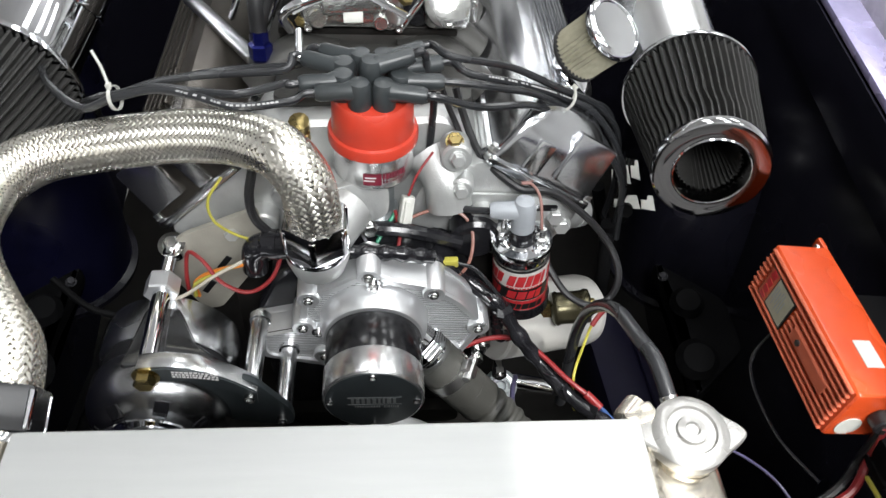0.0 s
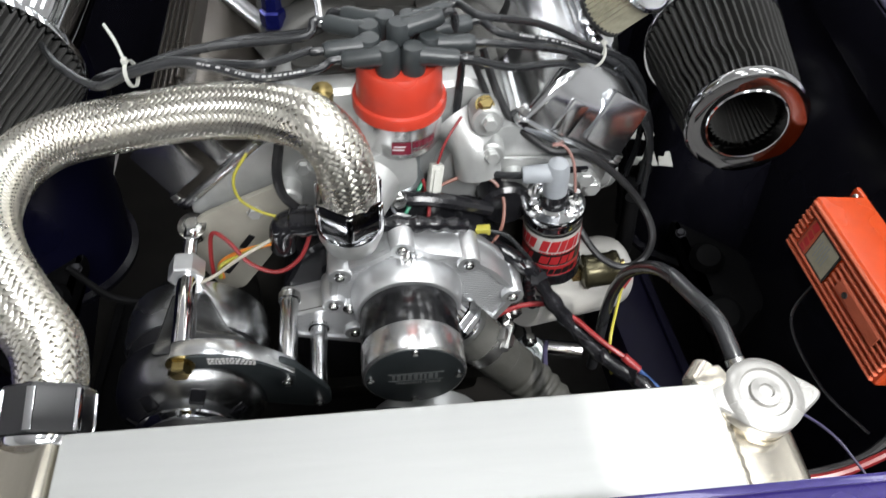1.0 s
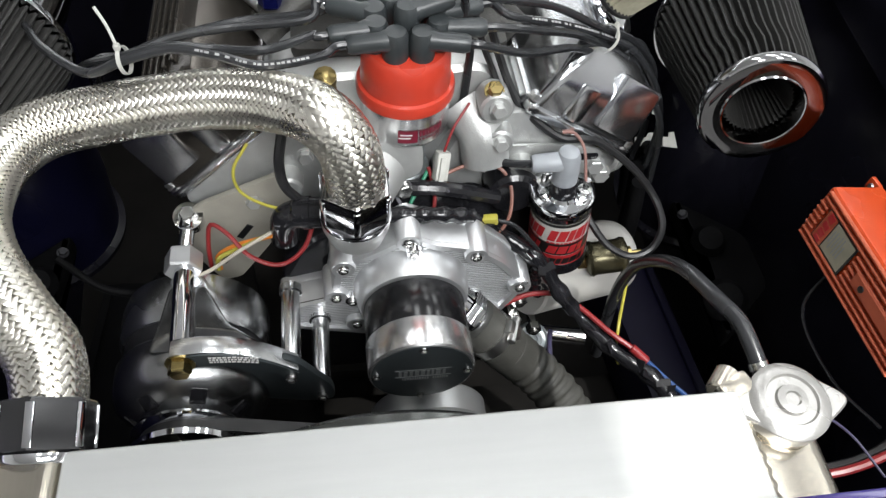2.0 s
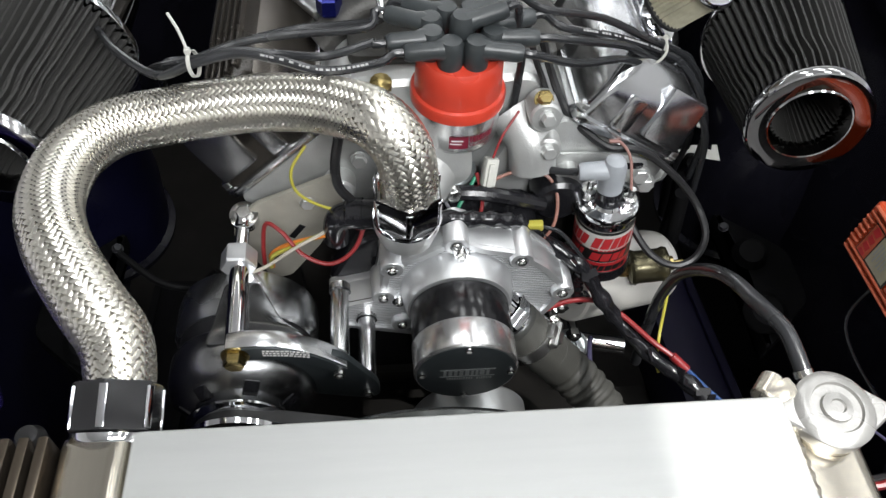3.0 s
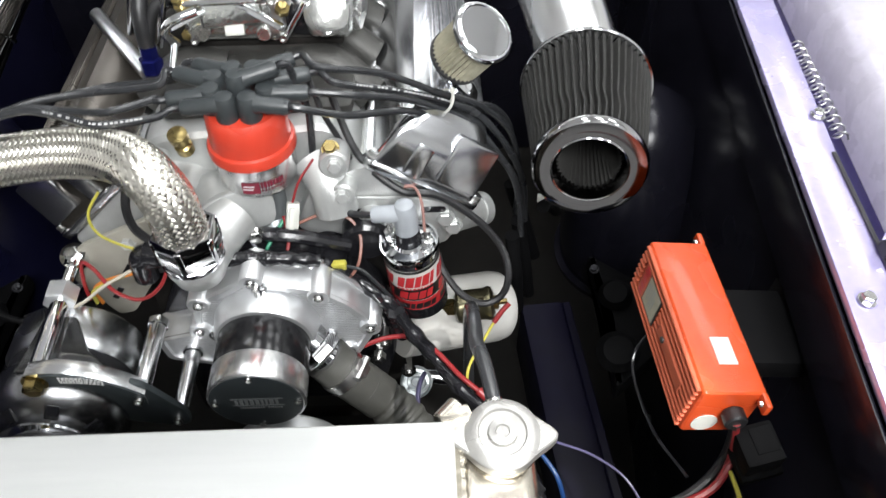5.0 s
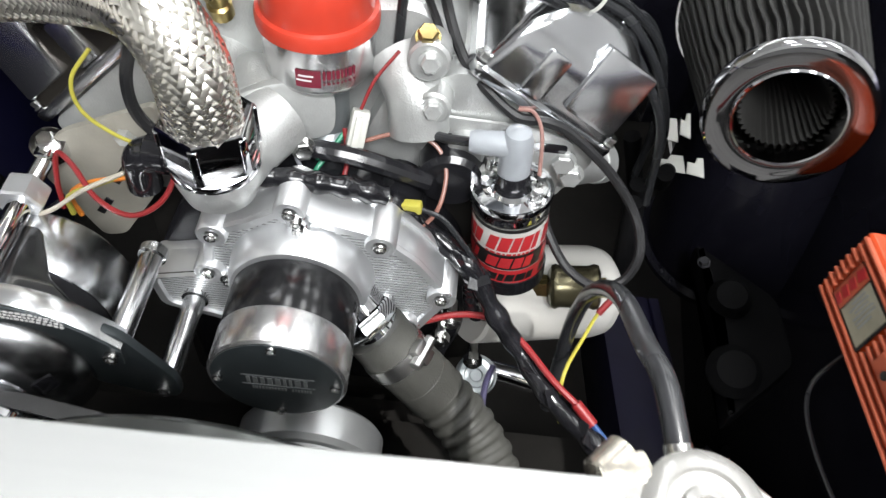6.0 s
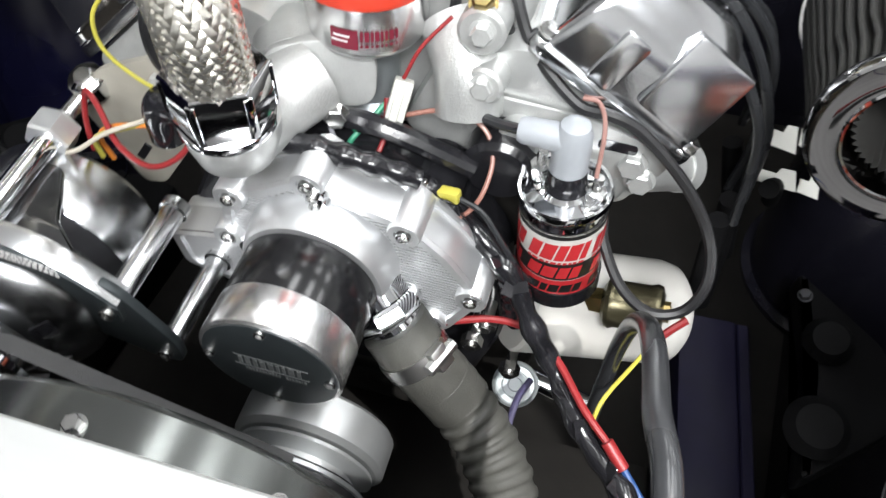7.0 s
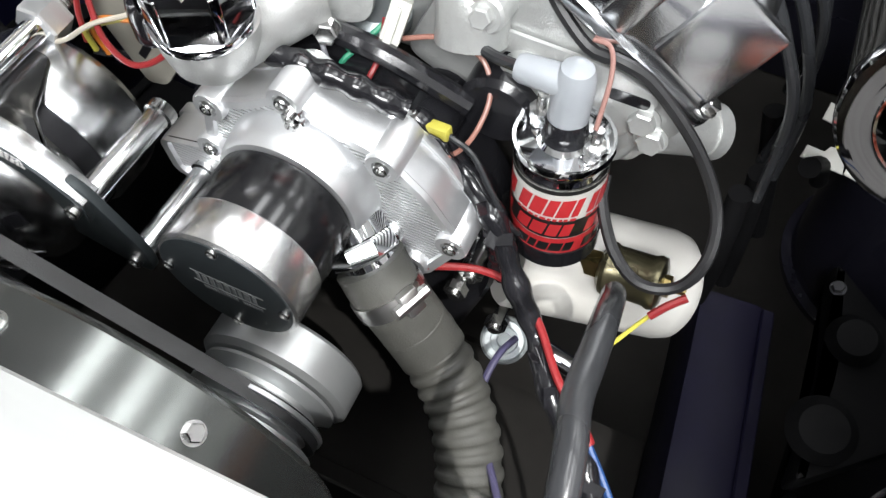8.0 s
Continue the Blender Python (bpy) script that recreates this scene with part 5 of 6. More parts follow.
# ---- cone air filters and their pipes ----
CAPCHROME = material("dark_chrome_cap", (0.20, 0.20, 0.205), 0.10, 1.0, 0.05, 40)
POLISHEDRING = material("darkened_chrome", (0.60, 0.60, 0.61), 0.11, 1.0, 0.05, 40)


def cone_filter(front, back, side):
    f, b = Vector(front), Vector(back)
    m = axis(f, b - f)
    L = (b - f).length
    ob = thing("air_filter", f, "dark pleated cone air filter with a chrome nose ring", "air filter", "air filters")
    v, fc = [], []
    n = 208
    rows = 13
    for i in range(rows):
        t = i / (rows - 1)
        h = 0.010 + (L - 0.020) * t
        r = 0.0520 + 0.0145 * t
        wob = 0.026 * math.exp(-((t - 0.16) / 0.10) ** 2) - 0.013 * math.exp(-((t - 0.34) / 0.1) ** 2)
        for k in range(n):
            a = 2 * math.pi * k / n + wob * (1 + 0.6 * math.sin(k // 4 * 2.4))
            q = r - (0.0, 0.0, 0.0062, 0.0070)[k % 4]
            v.append(m @ Vector((q * math.cos(a), q * math.sin(a), h)))
    for i in range(rows - 1):
        for k in range(n):
            j = (k + 1) % n
            fc.append((i * n + k, i * n + j, (i + 1) * n + j, (i + 1) * n + k))
    part("pleats", (v, fc), FILTERMESH, ob, "pleated dark gauze", sharp=20)
    nose_ring = part("nose_ring", lathe([(0.0510, 0.010), (0.0532, 0.0095), (0.0540, 0.006), (0.0536, 0.002), (0.0526, 0.0), (0.0512, -0.0006)], m, 72), POLISHEDRING, ob, "chrome nose ring")
    part("nose_cap", lathe([(0.0512, -0.0006), (0.0490, -0.0009), (0.0450, -0.0011), (0.0400, -0.0009), (0.0362, -0.0005)], m, 72), CAPCHROME, nose_ring, "flat mirror-chrome cap")
    part("mouth_ring", lathe([(0.0362, -0.0005), (0.0352, -0.0020), (0.0340, -0.0016), (0.0332, 0.004), (0.0326, 0.012), (0.035, 0.014)], m, 72), POLISHEDRING, nose_ring, "chrome mouth ring")
    v, fc = [], []
    for i in range(4):
        t = i / 3
        for k in range(80):
            a = 2 * math.pi * k / 80
            q = (0.0305 - 0.010 * t) - (0.003 if k % 2 else 0)
            v.append(m @ Vector((q * math.cos(a), q * math.sin(a), 0.012 + 0.07 * t)))
    for i in range(3):
        for k in range(80):
            j = (k + 1) % 80
            fc.append((i * 80 + k, (i + 1) * 80 + k, (i + 1) * 80 + j, i * 80 + j))
    part("inner_pleats", (v, fc), FILTERMESH, ob, sharp=20)
    part("inner_end", lathe([(0, 0.081), (0.022, 0.081), (0.022, 0.083), (0, 0.083)], m, 40), RUBBER, ob)
    part("rear_ring", lathe([(0.050, L - 0.008), (0.0682, L - 0.008), (0.0690, L - 0.006), (0.0682, L - 0.002), (0.062, L + 0.001), (0.036, L + 0.003), (0.036, L - 0.007)], m, 72, close=True), CHROME, ob)
    return m, L


PIPE = material("buffed_pipe", (0.88, 0.88, 0.88), 0.27, 1.0, 0.06, 20, 0.03, 200, rough_var=0.05)
FR, FRB = (0.3105, 0.0700, 0.8380), (0.331, 0.212, 0.826)
cone_filter(FR, FRB, 1)
FLf, FLb = (-0.3650, 0.052, 0.838), (-0.337, 0.198, 0.843)
cone_filter(FLf, FLb, -1)
pr_ = part("intake_pipe", tube([(0.331, 0.207, 0.8265), (0.330, 0.245, 0.832), (0.320, 0.295, 0.855), (0.298, 0.352, 0.898), (0.252, 0.395, 0.945), (0.150, 0.410, 0.985), (0.05, 0.400, 0.995)], 0.044, 60, 40), PIPE)
tagged(pr_, "chrome curved intake pipe behind the air filter", "intake pipe", "intake pipes")
LEFTPIPE = [(-0.337, 0.194, 0.8425), (-0.330, 0.232, 0.852), (-0.318, 0.272, 0.873), (-0.296, 0.315, 0.908), (-0.258, 0.362, 0.950), (-0.200, 0.395, 0.985), (-0.12, 0.410, 1.0), (-0.05, 0.400, 1.0)]
pl_ = part("intake_pipe", tube(LEFTPIPE, 0.048, 60, 40), CHROME)
part("coupling", lathe([(0.0478, -0.003), (0.0498, -0.002), (0.0502, 0.0), (0.0498, 0.002), (0.0478, 0.003)], axis((-0.313, 0.283, 0.881), (0.42, 0.72, 0.55)), 48, close=True), CHROME, pl_, "bright rolled coupling bead")
tagged(pl_, "chrome curved intake pipe behind the air filter", "intake pipe", "intake pipes")
plen = part("intake_hat", merge(block(pose(0, 0.40, 0.995), 0.16, 0.16, 0.10, 0.03, 4)), CHROME)
tagged(plen, "chrome air hat joining the two intake pipes", "intake hat")

# breather on the right valve cover
br0 = RIGHT @ Vector((RW * 0.62, 0.085, 0.066))
brt = Vector((0.2175, 0.1476, 0.9365))
foot = br0
br0 = brt - Vector((0.473, -0.36, 0.76)).normalized() * 0.066
bdir = (brt - br0)
bm_ = axis(br0, bdir)
BL_ = bdir.length
brea = thing("breather", br0, "small pleated breather filter with a chrome top", "breather filter")
part("stem", tube([foot - Vector((0.01, 0, 0.016)), foot, foot.lerp(br0, 0.6), br0, br0 + bdir * 0.22], 0.012, 24, 20), CHROME, brea)
v, fc = [], []
for i in range(5):
    for k in range(72):
        a = 2 * math.pi * k / 72
        q = 0.0262 - (0.0030 if k % 2 else 0)
        v.append(bm_ @ Vector((q * math.cos(a), q * math.sin(a), BL_ * 0.22 + (BL_ * 0.68) * i / 4)))
for i in range(4):
    for k in range(72):
        j = (k + 1) % 72
        fc.append((i * 72 + k, i * 72 + j, (i + 1) * 72 + j, (i + 1) * 72 + k))
part("pleats", (v, fc), PALEMESH, brea, "pale pleated gauze", sharp=20)
part("base_ring", lathe([(0.012, BL_ * 0.18), (0.0255, BL_ * 0.18), (0.0272, BL_ * 0.20), (0.0272, BL_ * 0.25), (0.024, BL_ * 0.26)], bm_, 48), RUBBER, brea)
part("top", lathe([(0.0262, BL_ * 0.86), (0.0285, BL_ * 0.87), (0.0296, BL_ * 0.90), (0.0296, BL_ * 0.96), (0.0275, BL_), (0.0255, BL_ + 0.0006), (0.0245, BL_ - 0.0006), (0.012, BL_), (0, BL_)], bm_, 56), CHROME, brea, "chrome breather top")

# ---- carburettor ----
ZINC = material("bright_zinc_casting", (0.62, 0.63, 0.61), 0.22, 0.95, 0.3, 55, 0.5, 220, rough_var=0.12)
carb = thing("carburettor", (-0.01, 0.28, 0.9), "bright aluminium four-barrel carburettor with linkages", "carburettor")
part("main_body", merge(block(pose(-0.01, 0.30, 0.915), 0.125, 0.115, 0.055, 0.008, 3), block(pose(-0.01, 0.30, 0.955), 0.14, 0.13, 0.03, 0.01, 3),
                        rod((-0.06, 0.30, 0.945), (-0.06, 0.225, 0.945), 0.011), rod((0.045, 0.30, 0.95), (0.045, 0.225, 0.95), 0.009)), ZINC, carb)
bowl = part("float_bowl", merge(block(pose(-0.015, 0.218, 0.922, -14, 0, 0), 0.096, 0.036, 0.05, 0.010, 4), block(pose(-0.015, 0.202, 0.930, -14, 0, 8), 0.058, 0.022, 0.026, 0.007, 3),
                                rod((-0.045, 0.205, 0.912), (-0.045, 0.190, 0.915), 0.009), rod((0.012, 0.205, 0.908), (0.012, 0.192, 0.910), 0.007),
                                block(pose(-0.055, 0.205, 0.935, -10, 20, 0), 0.02, 0.02, 0.018, 0.004), block(pose(0.028, 0.206, 0.938, -10, -25, 0), 0.018, 0.018, 0.022, 0.004)), ZINC, carb)
part("sight_block", block(pose(-0.013, 0.190, 0.917, -35, 0, 4), 0.018, 0.006, 0.010, 0.0015), NYLON, bowl)
for dx, dz in ((-0.044, 0.938), (0.040, 0.942), (-0.040, 0.902), (0.044, 0.902), (0.0, 0.944)):
    shared("screw", CAPSCREW, axis((-0.015 + dx, 0.199, dz), (0, -1, 0.3)) @ Matrix.Diagonal((0.8, 0.8, 1, 1)), bowl)
side_cast = part("secondary_housing", merge(block(pose(0.073, 0.222, 0.918, -12, 8, 10), 0.042, 0.04, 0.045, 0.008, 3), lathe([(0, 0), (0.019, 0), (0.021, 0.003), (0.021, 0.010), (0.014, 0.014), (0, 0.015)], axis((0.072, 0.205, 0.922), (0.1, -0.8, 0.6)), 28),
                                            block(pose(0.070, 0.24, 0.945, 0, 0, 25), 0.03, 0.04, 0.02, 0.006)), ZINC, carb, "round-lidded side casting")
for k in range(3):
    an_ = 2 * math.pi * k / 3 + 0.5
    shared("screw", CAPSCREW, axis((0.0735, 0.196, 0.929), (0.1, -0.8, 0.6)) @ pose(0.0165 * math.cos(an_), 0.0165 * math.sin(an_), -0.004) @ Matrix.Diagonal((0.6, 0.6, 0.8, 1)), side_cast)
part("arm", merge(rod((-0.085, 0.225, 0.925), (-0.055, 0.190, 0.945), 0.004), rod((0.035, 0.225, 0.93), (0.01, 0.188, 0.948), 0.0035), rod((-0.055, 0.190, 0.945), (0.01, 0.188, 0.948), 0.0028), rod((0.03, 0.20, 0.90), (0.055, 0.198, 0.94), 0.003)), CHROME, carb, "chrome linkage wire")
part("throttle_lever", slab(rounded([(-0.02, -0.02), (0.02, -0.015), (0.025, 0.015), (0.0, 0.028), (-0.022, 0.018)], 0.008), -0.003, 0.003, axis((0.098, 0.235, 0.915), (1, -0.2, 0.3)), 0.001), STEEL, carb)
part("name_tag", block(pose(-0.020, 0.226, 0.950, -38, 0, 4), 0.026, 0.013, 0.0015, 0.0004, 1), NYLON, bowl, "white name tag")
part("bowl_rib", block(pose(0.012, 0.184, 0.937, -30, 8, -36), 0.062, 0.009, 0.006, 0.0015), CHROME, bowl, "bright bowl rib")
part("bowl_rib", block(pose(-0.047, 0.186, 0.934, -30, -10, 32), 0.046, 0.007, 0.005, 0.0015), CHROME, bowl, "bright bowl rib")
part("needle_seat", lathe([(0, 0), (0.008, 0), (0.008, 0.006), (0.005, 0.008), (0.005, 0.014), (0, 0.015)], axis((-0.056, 0.196, 0.940), (-0.2, -0.5, 0.8)), 6), BRASS, carb, "brass needle seat")
part("needle_seat", lathe([(0, 0), (0.007, 0), (0.007, 0.006), (0.004, 0.008), (0.004, 0.012), (0, 0.013)], axis((0.034, 0.190, 0.936), (0.2, -0.5, 0.8)), 6), BRASS, carb, "brass needle seat")
part("fuel_rail", tube([(-0.070, 0.188, 0.905), (-0.074, 0.178, 0.925), (-0.060, 0.172, 0.940), (-0.040, 0.178, 0.945)], 0.0045, 24, 12), CHROME, carb, "chrome fuel pipe")
part("kickdown_rod", rod((-0.055, 0.115, 0.922), (-0.058, 0.150, 0.928), 0.0032), CHROME, carb, "short chrome rod")
# black block and dark plate added as the shade in the carburettor's gaps
part("gap_block", lathe([(0, 0), (0.022, 0), (0.024, 0.004), (0.024, 0.018), (0.017, 0.024), (0, 0.026)], axis((0.046, 0.232, 0.915), (0.2, -1, 0.4)), 28), BLACKGLOSS, carb, "black block painting shade into the gap between castings")
part("gap_plate", block(pose(0.0, 0.235, 0.893), 0.17, 0.06, 0.008, 0.003), UNDER, carb, "dark plate painting shade into the gap below")
part("spring", tube([(0.098 + 0.005 * math.cos(k * 1.3), 0.215 + 0.0025 * k * 0.5, 0.915 + 0.005 * math.sin(k * 1.3)) for k in range(30)], 0.0011, 180, 6), STEEL, carb)
for px, py in ((-0.10, 0.225), (-0.135, 0.25)):
    rodp = part("linkage_rod", rod((px, py, 0.88), (px + 0.03, py - 0.03, 0.955), 0.0035), CHROME)
    tagged(rodp, "thin chrome throttle linkage rod", "linkage rod", "linkage rods")
an = thing("fuel_fitting", (-0.098, 0.19, 0.885), "blue anodised fuel hose fitting", "hose fitting")
BLUEAN = material("blue_anodised", (0.010, 0.013, 0.12), 0.25, 0.7, 0.1, 60)
part("nut", lathe([(0, 0), (0.0105, 0), (0.0115, 0.002), (0.0115, 0.014), (0.010, 0.016), (0.0085, 0.016), (0.0085, 0.028), (0, 0.028)], axis((-0.100, 0.188, 0.874), (0, 0.15, 1)), 6), BLUEAN, an, sharp=20)
part("line", tube([(-0.100, 0.192, 0.90), (-0.100, 0.205, 0.935), (-0.095, 0.24, 0.965)], 0.008, 20, 12), RUBBER, an)
bra = part("hood_prop", rod((-0.186, 0.300, 0.872), (-0.107, 0.190, 0.872), 0.0075), SMOKED)
tagged(bra, "polished round brace rod over the valve cover", "brace rod")

# ---- hoses and wires ----
over = part("overflow_hose", tube([(0.2030, -0.1815, 0.8545), (0.2005, -0.168, 0.860), (0.197, -0.150, 0.8645), (0.1935, -0.130, 0.858), (0.194, -0.110, 0.846), (0.1945, -0.090, 0.834), (0.195, -0.070, 0.818), (0.196, -0.050, 0.796), (0.1965, -0.030, 0.768), (0.197, -0.014, 0.735), (0.198, -0.004, 0.68), (0.20, -0.01, 0.58)], 0.0055, 80, 14), LEAD)
tagged(over, "black rubber overflow hose from the radiator neck", "hose")
part("spring_clip", tube([(0.2026, -0.1795, 0.8553), (0.2018, -0.1755, 0.857)], 0.0063, 8, 18), STEEL, over, "bright spring clip")
wire("wire", [(0.0775, 0.076, 0.791), (0.083, 0.088, 0.790), (0.0915, 0.0985, 0.800), (0.0905, 0.1015, 0.830), (0.080, 0.1035, 0.860), (0.069, 0.107, 0.886), (0.060, 0.118, 0.915)], 0.0027, RUBBER, "thin black wire curving up beside the intake")
wire("wire", [(0.078, 0.122, 0.890), (0.083, 0.114, 0.875), (0.0915, 0.102, 0.855), (0.102, 0.094, 0.8365), (0.118, 0.0835, 0.824), (0.140, 0.076, 0.811), (0.158, 0.073, 0.812), (0.178, 0.075, 0.802), (0.211, 0.068, 0.776), (0.233, 0.0534, 0.7523), (0.2383, 0.031, 0.738), (0.2307, 0.020, 0.719), (0.2112, 0.017, 0.712), (0.1908, 0.0285, 0.716), (0.174, 0.046, 0.733), (0.170, 0.06, 0.74)], 0.0036, RUBBER, "black cable looping from the valve cover past the sender", n=70)
wire("wire", [(0.158, 0.044, 0.790), (0.156, 0.06, 0.812), (0.150, 0.075, 0.817), (0.140, 0.078, 0.816)], 0.0014, WIRE["pink"], "thin faded pink wire on the coil terminal")
HARN = [(0.058, 0.036, 0.760), (0.077, 0.036, 0.745), (0.098, 0.032, 0.728), (0.123, 0.0154, 0.7157), (0.1435, 0.0021, 0.686), (0.1665, -0.0131, 0.660), (0.192, -0.047, 0.652), (0.226, -0.080, 0.646), (0.245, -0.12, 0.638), (0.26, -0.16, 0.63)]
har = thing("wiring_harness", HARN[3], "black taped wiring harness with loose shiny tape ends", "wiring harness")
part("loom", tube(HARN, 0.0075, 120, 14, lambda s: 1 + 0.10 * math.sin(s * 90) + 0.10 * math.sin(s * 37)), BLACKGLOSS, har)
part("loom_branch", tube([(0.122, 0.012, 0.714), (0.124, 0.02, 0.690), (0.130, 0.02, 0.66), (0.150, 0.035, 0.648), (0.165, 0.05, 0.651)], 0.006, 50, 12, lambda s: 1 + 0.12 * math.sin(s * 60)), BLACKGLOSS, har)
part("loom_branch", tube([(-0.075, 0.030, 0.778), (-0.03, 0.022, 0.786), (0.02, 0.020, 0.786), (0.058, 0.028, 0.772)], 0.007, 50, 12, lambda s: 1 + 0.14 * math.sin(s * 50)), BLACKGLOSS, har)
random.seed(17)
for k in range(16):
    i = random.uniform(0.02, 0.95)
    path_, _ = smooth_path(HARN, 100)
    q = path_[int(i * 100)]
    part("tape_fold", block(Matrix.Translation(q + Vector((random.uniform(-0.004, 0.004), -0.005, 0.006))) @ pose(0, 0, 0, random.uniform(-40, 40), random.uniform(-60, 60), random.uniform(0, 180)), 0.014, 0.008, 0.0012, 0.0004, 1), BLACKGLOSS, har)
yt = thing("crimp_terminal", (0.075, 0.034, 0.757), "yellow crimp connector on the harness", "crimp terminal", "crimp terminals")
part("sleeve", merge(block(pose(0.0745, 0.0335, 0.758, 0, -8, -6), 0.016, 0.0075, 0.0085, 0.002)), WIRE["yellow"], yt)
bt = thing("crimp_terminal", (0.071, 0.031, 0.748), "blue crimp connector on the harness", "crimp terminal", "crimp terminals")
part("sleeve", rod((0.0665, 0.032, 0.753), (0.0745, 0.031, 0.744), 0.0040), WIRE["blue"], bt)
part("lug", rod((0.058, 0.033, 0.765), (0.0665, 0.032, 0.753), 0.0032), STEEL, bt)
wire("wire", [(0.074, 0.031, 0.745), (0.084, 0.030, 0.744), (0.094, 0.038, 0.757), (0.096, 0.055, 0.775), (0.085, 0.066, 0.789), (0.060, 0.070, 0.790), (0.036, 0.066, 0.783)], 0.0016, WIRE["brown"], "thin brown wire looping to the distributor connector")
wire("wire", [(0.082, 0.033, 0.757), (0.098, 0.030, 0.752), (0.115, 0.022, 0.735), (0.128, 0.020, 0.716), (0.138, 0.026, 0.70)], 0.0020, LEAD, "thin grey wire from the yellow crimp")
wire("wire", [(0.024, 0.070, 0.790), (0.028, 0.055, 0.778), (0.027, 0.044, 0.770), (0.024, 0.04, 0.764)], 0.0018, WIRE["red"], "short red distributor wire")
wire("wire", [(0.024, 0.070, 0.787), (0.015, 0.058, 0.777), (0.008, 0.050, 0.770), (0.005, 0.045, 0.764)], 0.0018, WIRE["green"], "short green distributor wire")
wire("wire", [(-0.010, 0.062, 0.812), (-0.011, 0.055, 0.795), (-0.004, 0.046, 0.777), (0.002, 0.042, 0.768)], 0.0016, WIRE["grey"], "short grey distributor wire")
wire("wire", [(0.036, 0.066, 0.812), (0.044, 0.075, 0.83), (0.058, 0.088, 0.845)], 0.0012, WIRE["red"], "short red wire above the connector")
wire("wire", [(0.083, -0.002, 0.668), (0.1156, 0.0105, 0.6686), (0.1434, 0.0075, 0.6714), (0.1646, -0.0082, 0.6700), (0.1875, -0.0361, 0.667), (0.207, -0.053, 0.662)], 0.0026, WIRE["red"], "red power wire running to a crimp splice")
rs = part("crimp_splice", rod((0.205, -0.0515, 0.663), (0.219, -0.063, 0.655), 0.0042), WIRE["red"])
tagged(rs, "red crimp splice joining the red and blue wires", "crimp splice")
wire("wire", [(0.219, -0.063, 0.655), (0.236, -0.078, 0.645), (0.255, -0.100, 0.640), (0.275, -0.130, 0.632), (0.285, -0.16, 0.60)], 0.0024, WIRE["blue"], "blue wire beyond the red splice")
wire("wire", [(0.243, 0.045, 0.672), (0.234, 0.038, 0.666), (0.226, 0.030, 0.659), (0.213, 0.004, 0.664), (0.199, -0.025, 0.671), (0.195, -0.038, 0.664), (0.1965, -0.047, 0.642), (0.199, -0.054, 0.636)], 0.0015, WIRE["yellow"], "yellow sender wire with a red end")
wire("wire", [(0.244, 0.046, 0.673), (0.235, 0.039, 0.667), (0.227, 0.031, 0.660)], 0.0028, WIRE["red"], "red crimped end of the sender wire", n=8)
wire("wire", [(0.152, 0.01, 0.60), (0.146, -0.01, 0.605), (0.145, -0.035, 0.60), (0.155, -0.06, 0.60), (0.175, -0.09, 0.605), (0.20, -0.125, 0.61)], 0.0026, WIRE["violet"], "grey-violet wire sagging below the harness")
# wires by the alternator
wire("wire", [(-0.074, 0.020, 0.790), (-0.085, 0.005, 0.770), (-0.105, -0.002, 0.760), (-0.128, 0.004, 0.766), (-0.145, 0.018, 0.780), (-0.158, 0.026, 0.782), (-0.163, 0.022, 0.760), (-0.165, 0.02, 0.735)], 0.0019, WIRE["red"], "red wire drooping behind the alternator")
wire("wire", [(-0.080, 0.022, 0.800), (-0.105, 0.014, 0.786), (-0.135, 0.006, 0.772), (-0.160, 0.004, 0.752), (-0.178, 0.006, 0.740)], 0.0016, WIRE["white"], "off-white wire running to the alternator")
wire("wire", [(-0.105, 0.014, 0.784), (-0.135, 0.012, 0.768), (-0.155, 0.015, 0.752), (-0.160, 0.02, 0.73)], 0.0020, WIRE["yellow"], "thin yellow wire beside the white one")
wire("wire", [(-0.105, 0.012, 0.782), (-0.140, 0.016, 0.766), (-0.158, 0.022, 0.745), (-0.16, 0.028, 0.72)], 0.0020, WIRE["orange"], "thin orange wire beside the white one")
wire("wire", [(-0.118, 0.035, 0.862), (-0.130, 0.026, 0.845), (-0.128, 0.022, 0.825), (-0.112, 0.022, 0.808), (-0.09, 0.022, 0.798)], 0.0013, WIRE["yellow"], "yellow wire curving down from the valve cover")
wire("wire", [(-0.092, 0.035, 0.870), (-0.096, 0.025, 0.85), (-0.094, 0.022, 0.828), (-0.082, 0.022, 0.808)], 0.0040, RUBBER, "black hose behind the thermostat")
wire("wire", [(-0.30, 0.05, 0.72), (-0.265, 0.03, 0.70), (-0.235, 0.03, 0.69), (-0.215, 0.04, 0.70)], 0.0035, SHADE, "black cable in the bay with shade put into its colour")
# cables by the ignition box
wire("wire", [bmx @ Vector((BLn + 0.010, BV * 0.45, BW * 0.62)), (0.402, -0.165, 0.735), (0.385, -0.185, 0.722), (0.355, -0.195, 0.712), (0.325, -0.20, 0.706), (0.29, -0.20, 0.70)], 0.0036, WIRE["red"], "dull red cable from the ignition box")
wire("wire", [bmx @ Vector((BLn + 0.010, BV * 0.45, BW * 0.62)), (0.400, -0.160, 0.728), (0.380, -0.178, 0.715), (0.35, -0.19, 0.703), (0.30, -0.195, 0.695)], 0.0040, RUBBER, "black cable from the ignition box")
wire("wire", [(0.225, -0.185, 0.825), (0.250, -0.180, 0.800), (0.280, -0.182, 0.780), (0.305, -0.195, 0.765), (0.318, -0.225, 0.76)], 0.0010, WIRE["violet"], "blue-grey wire beyond the radiator neck")
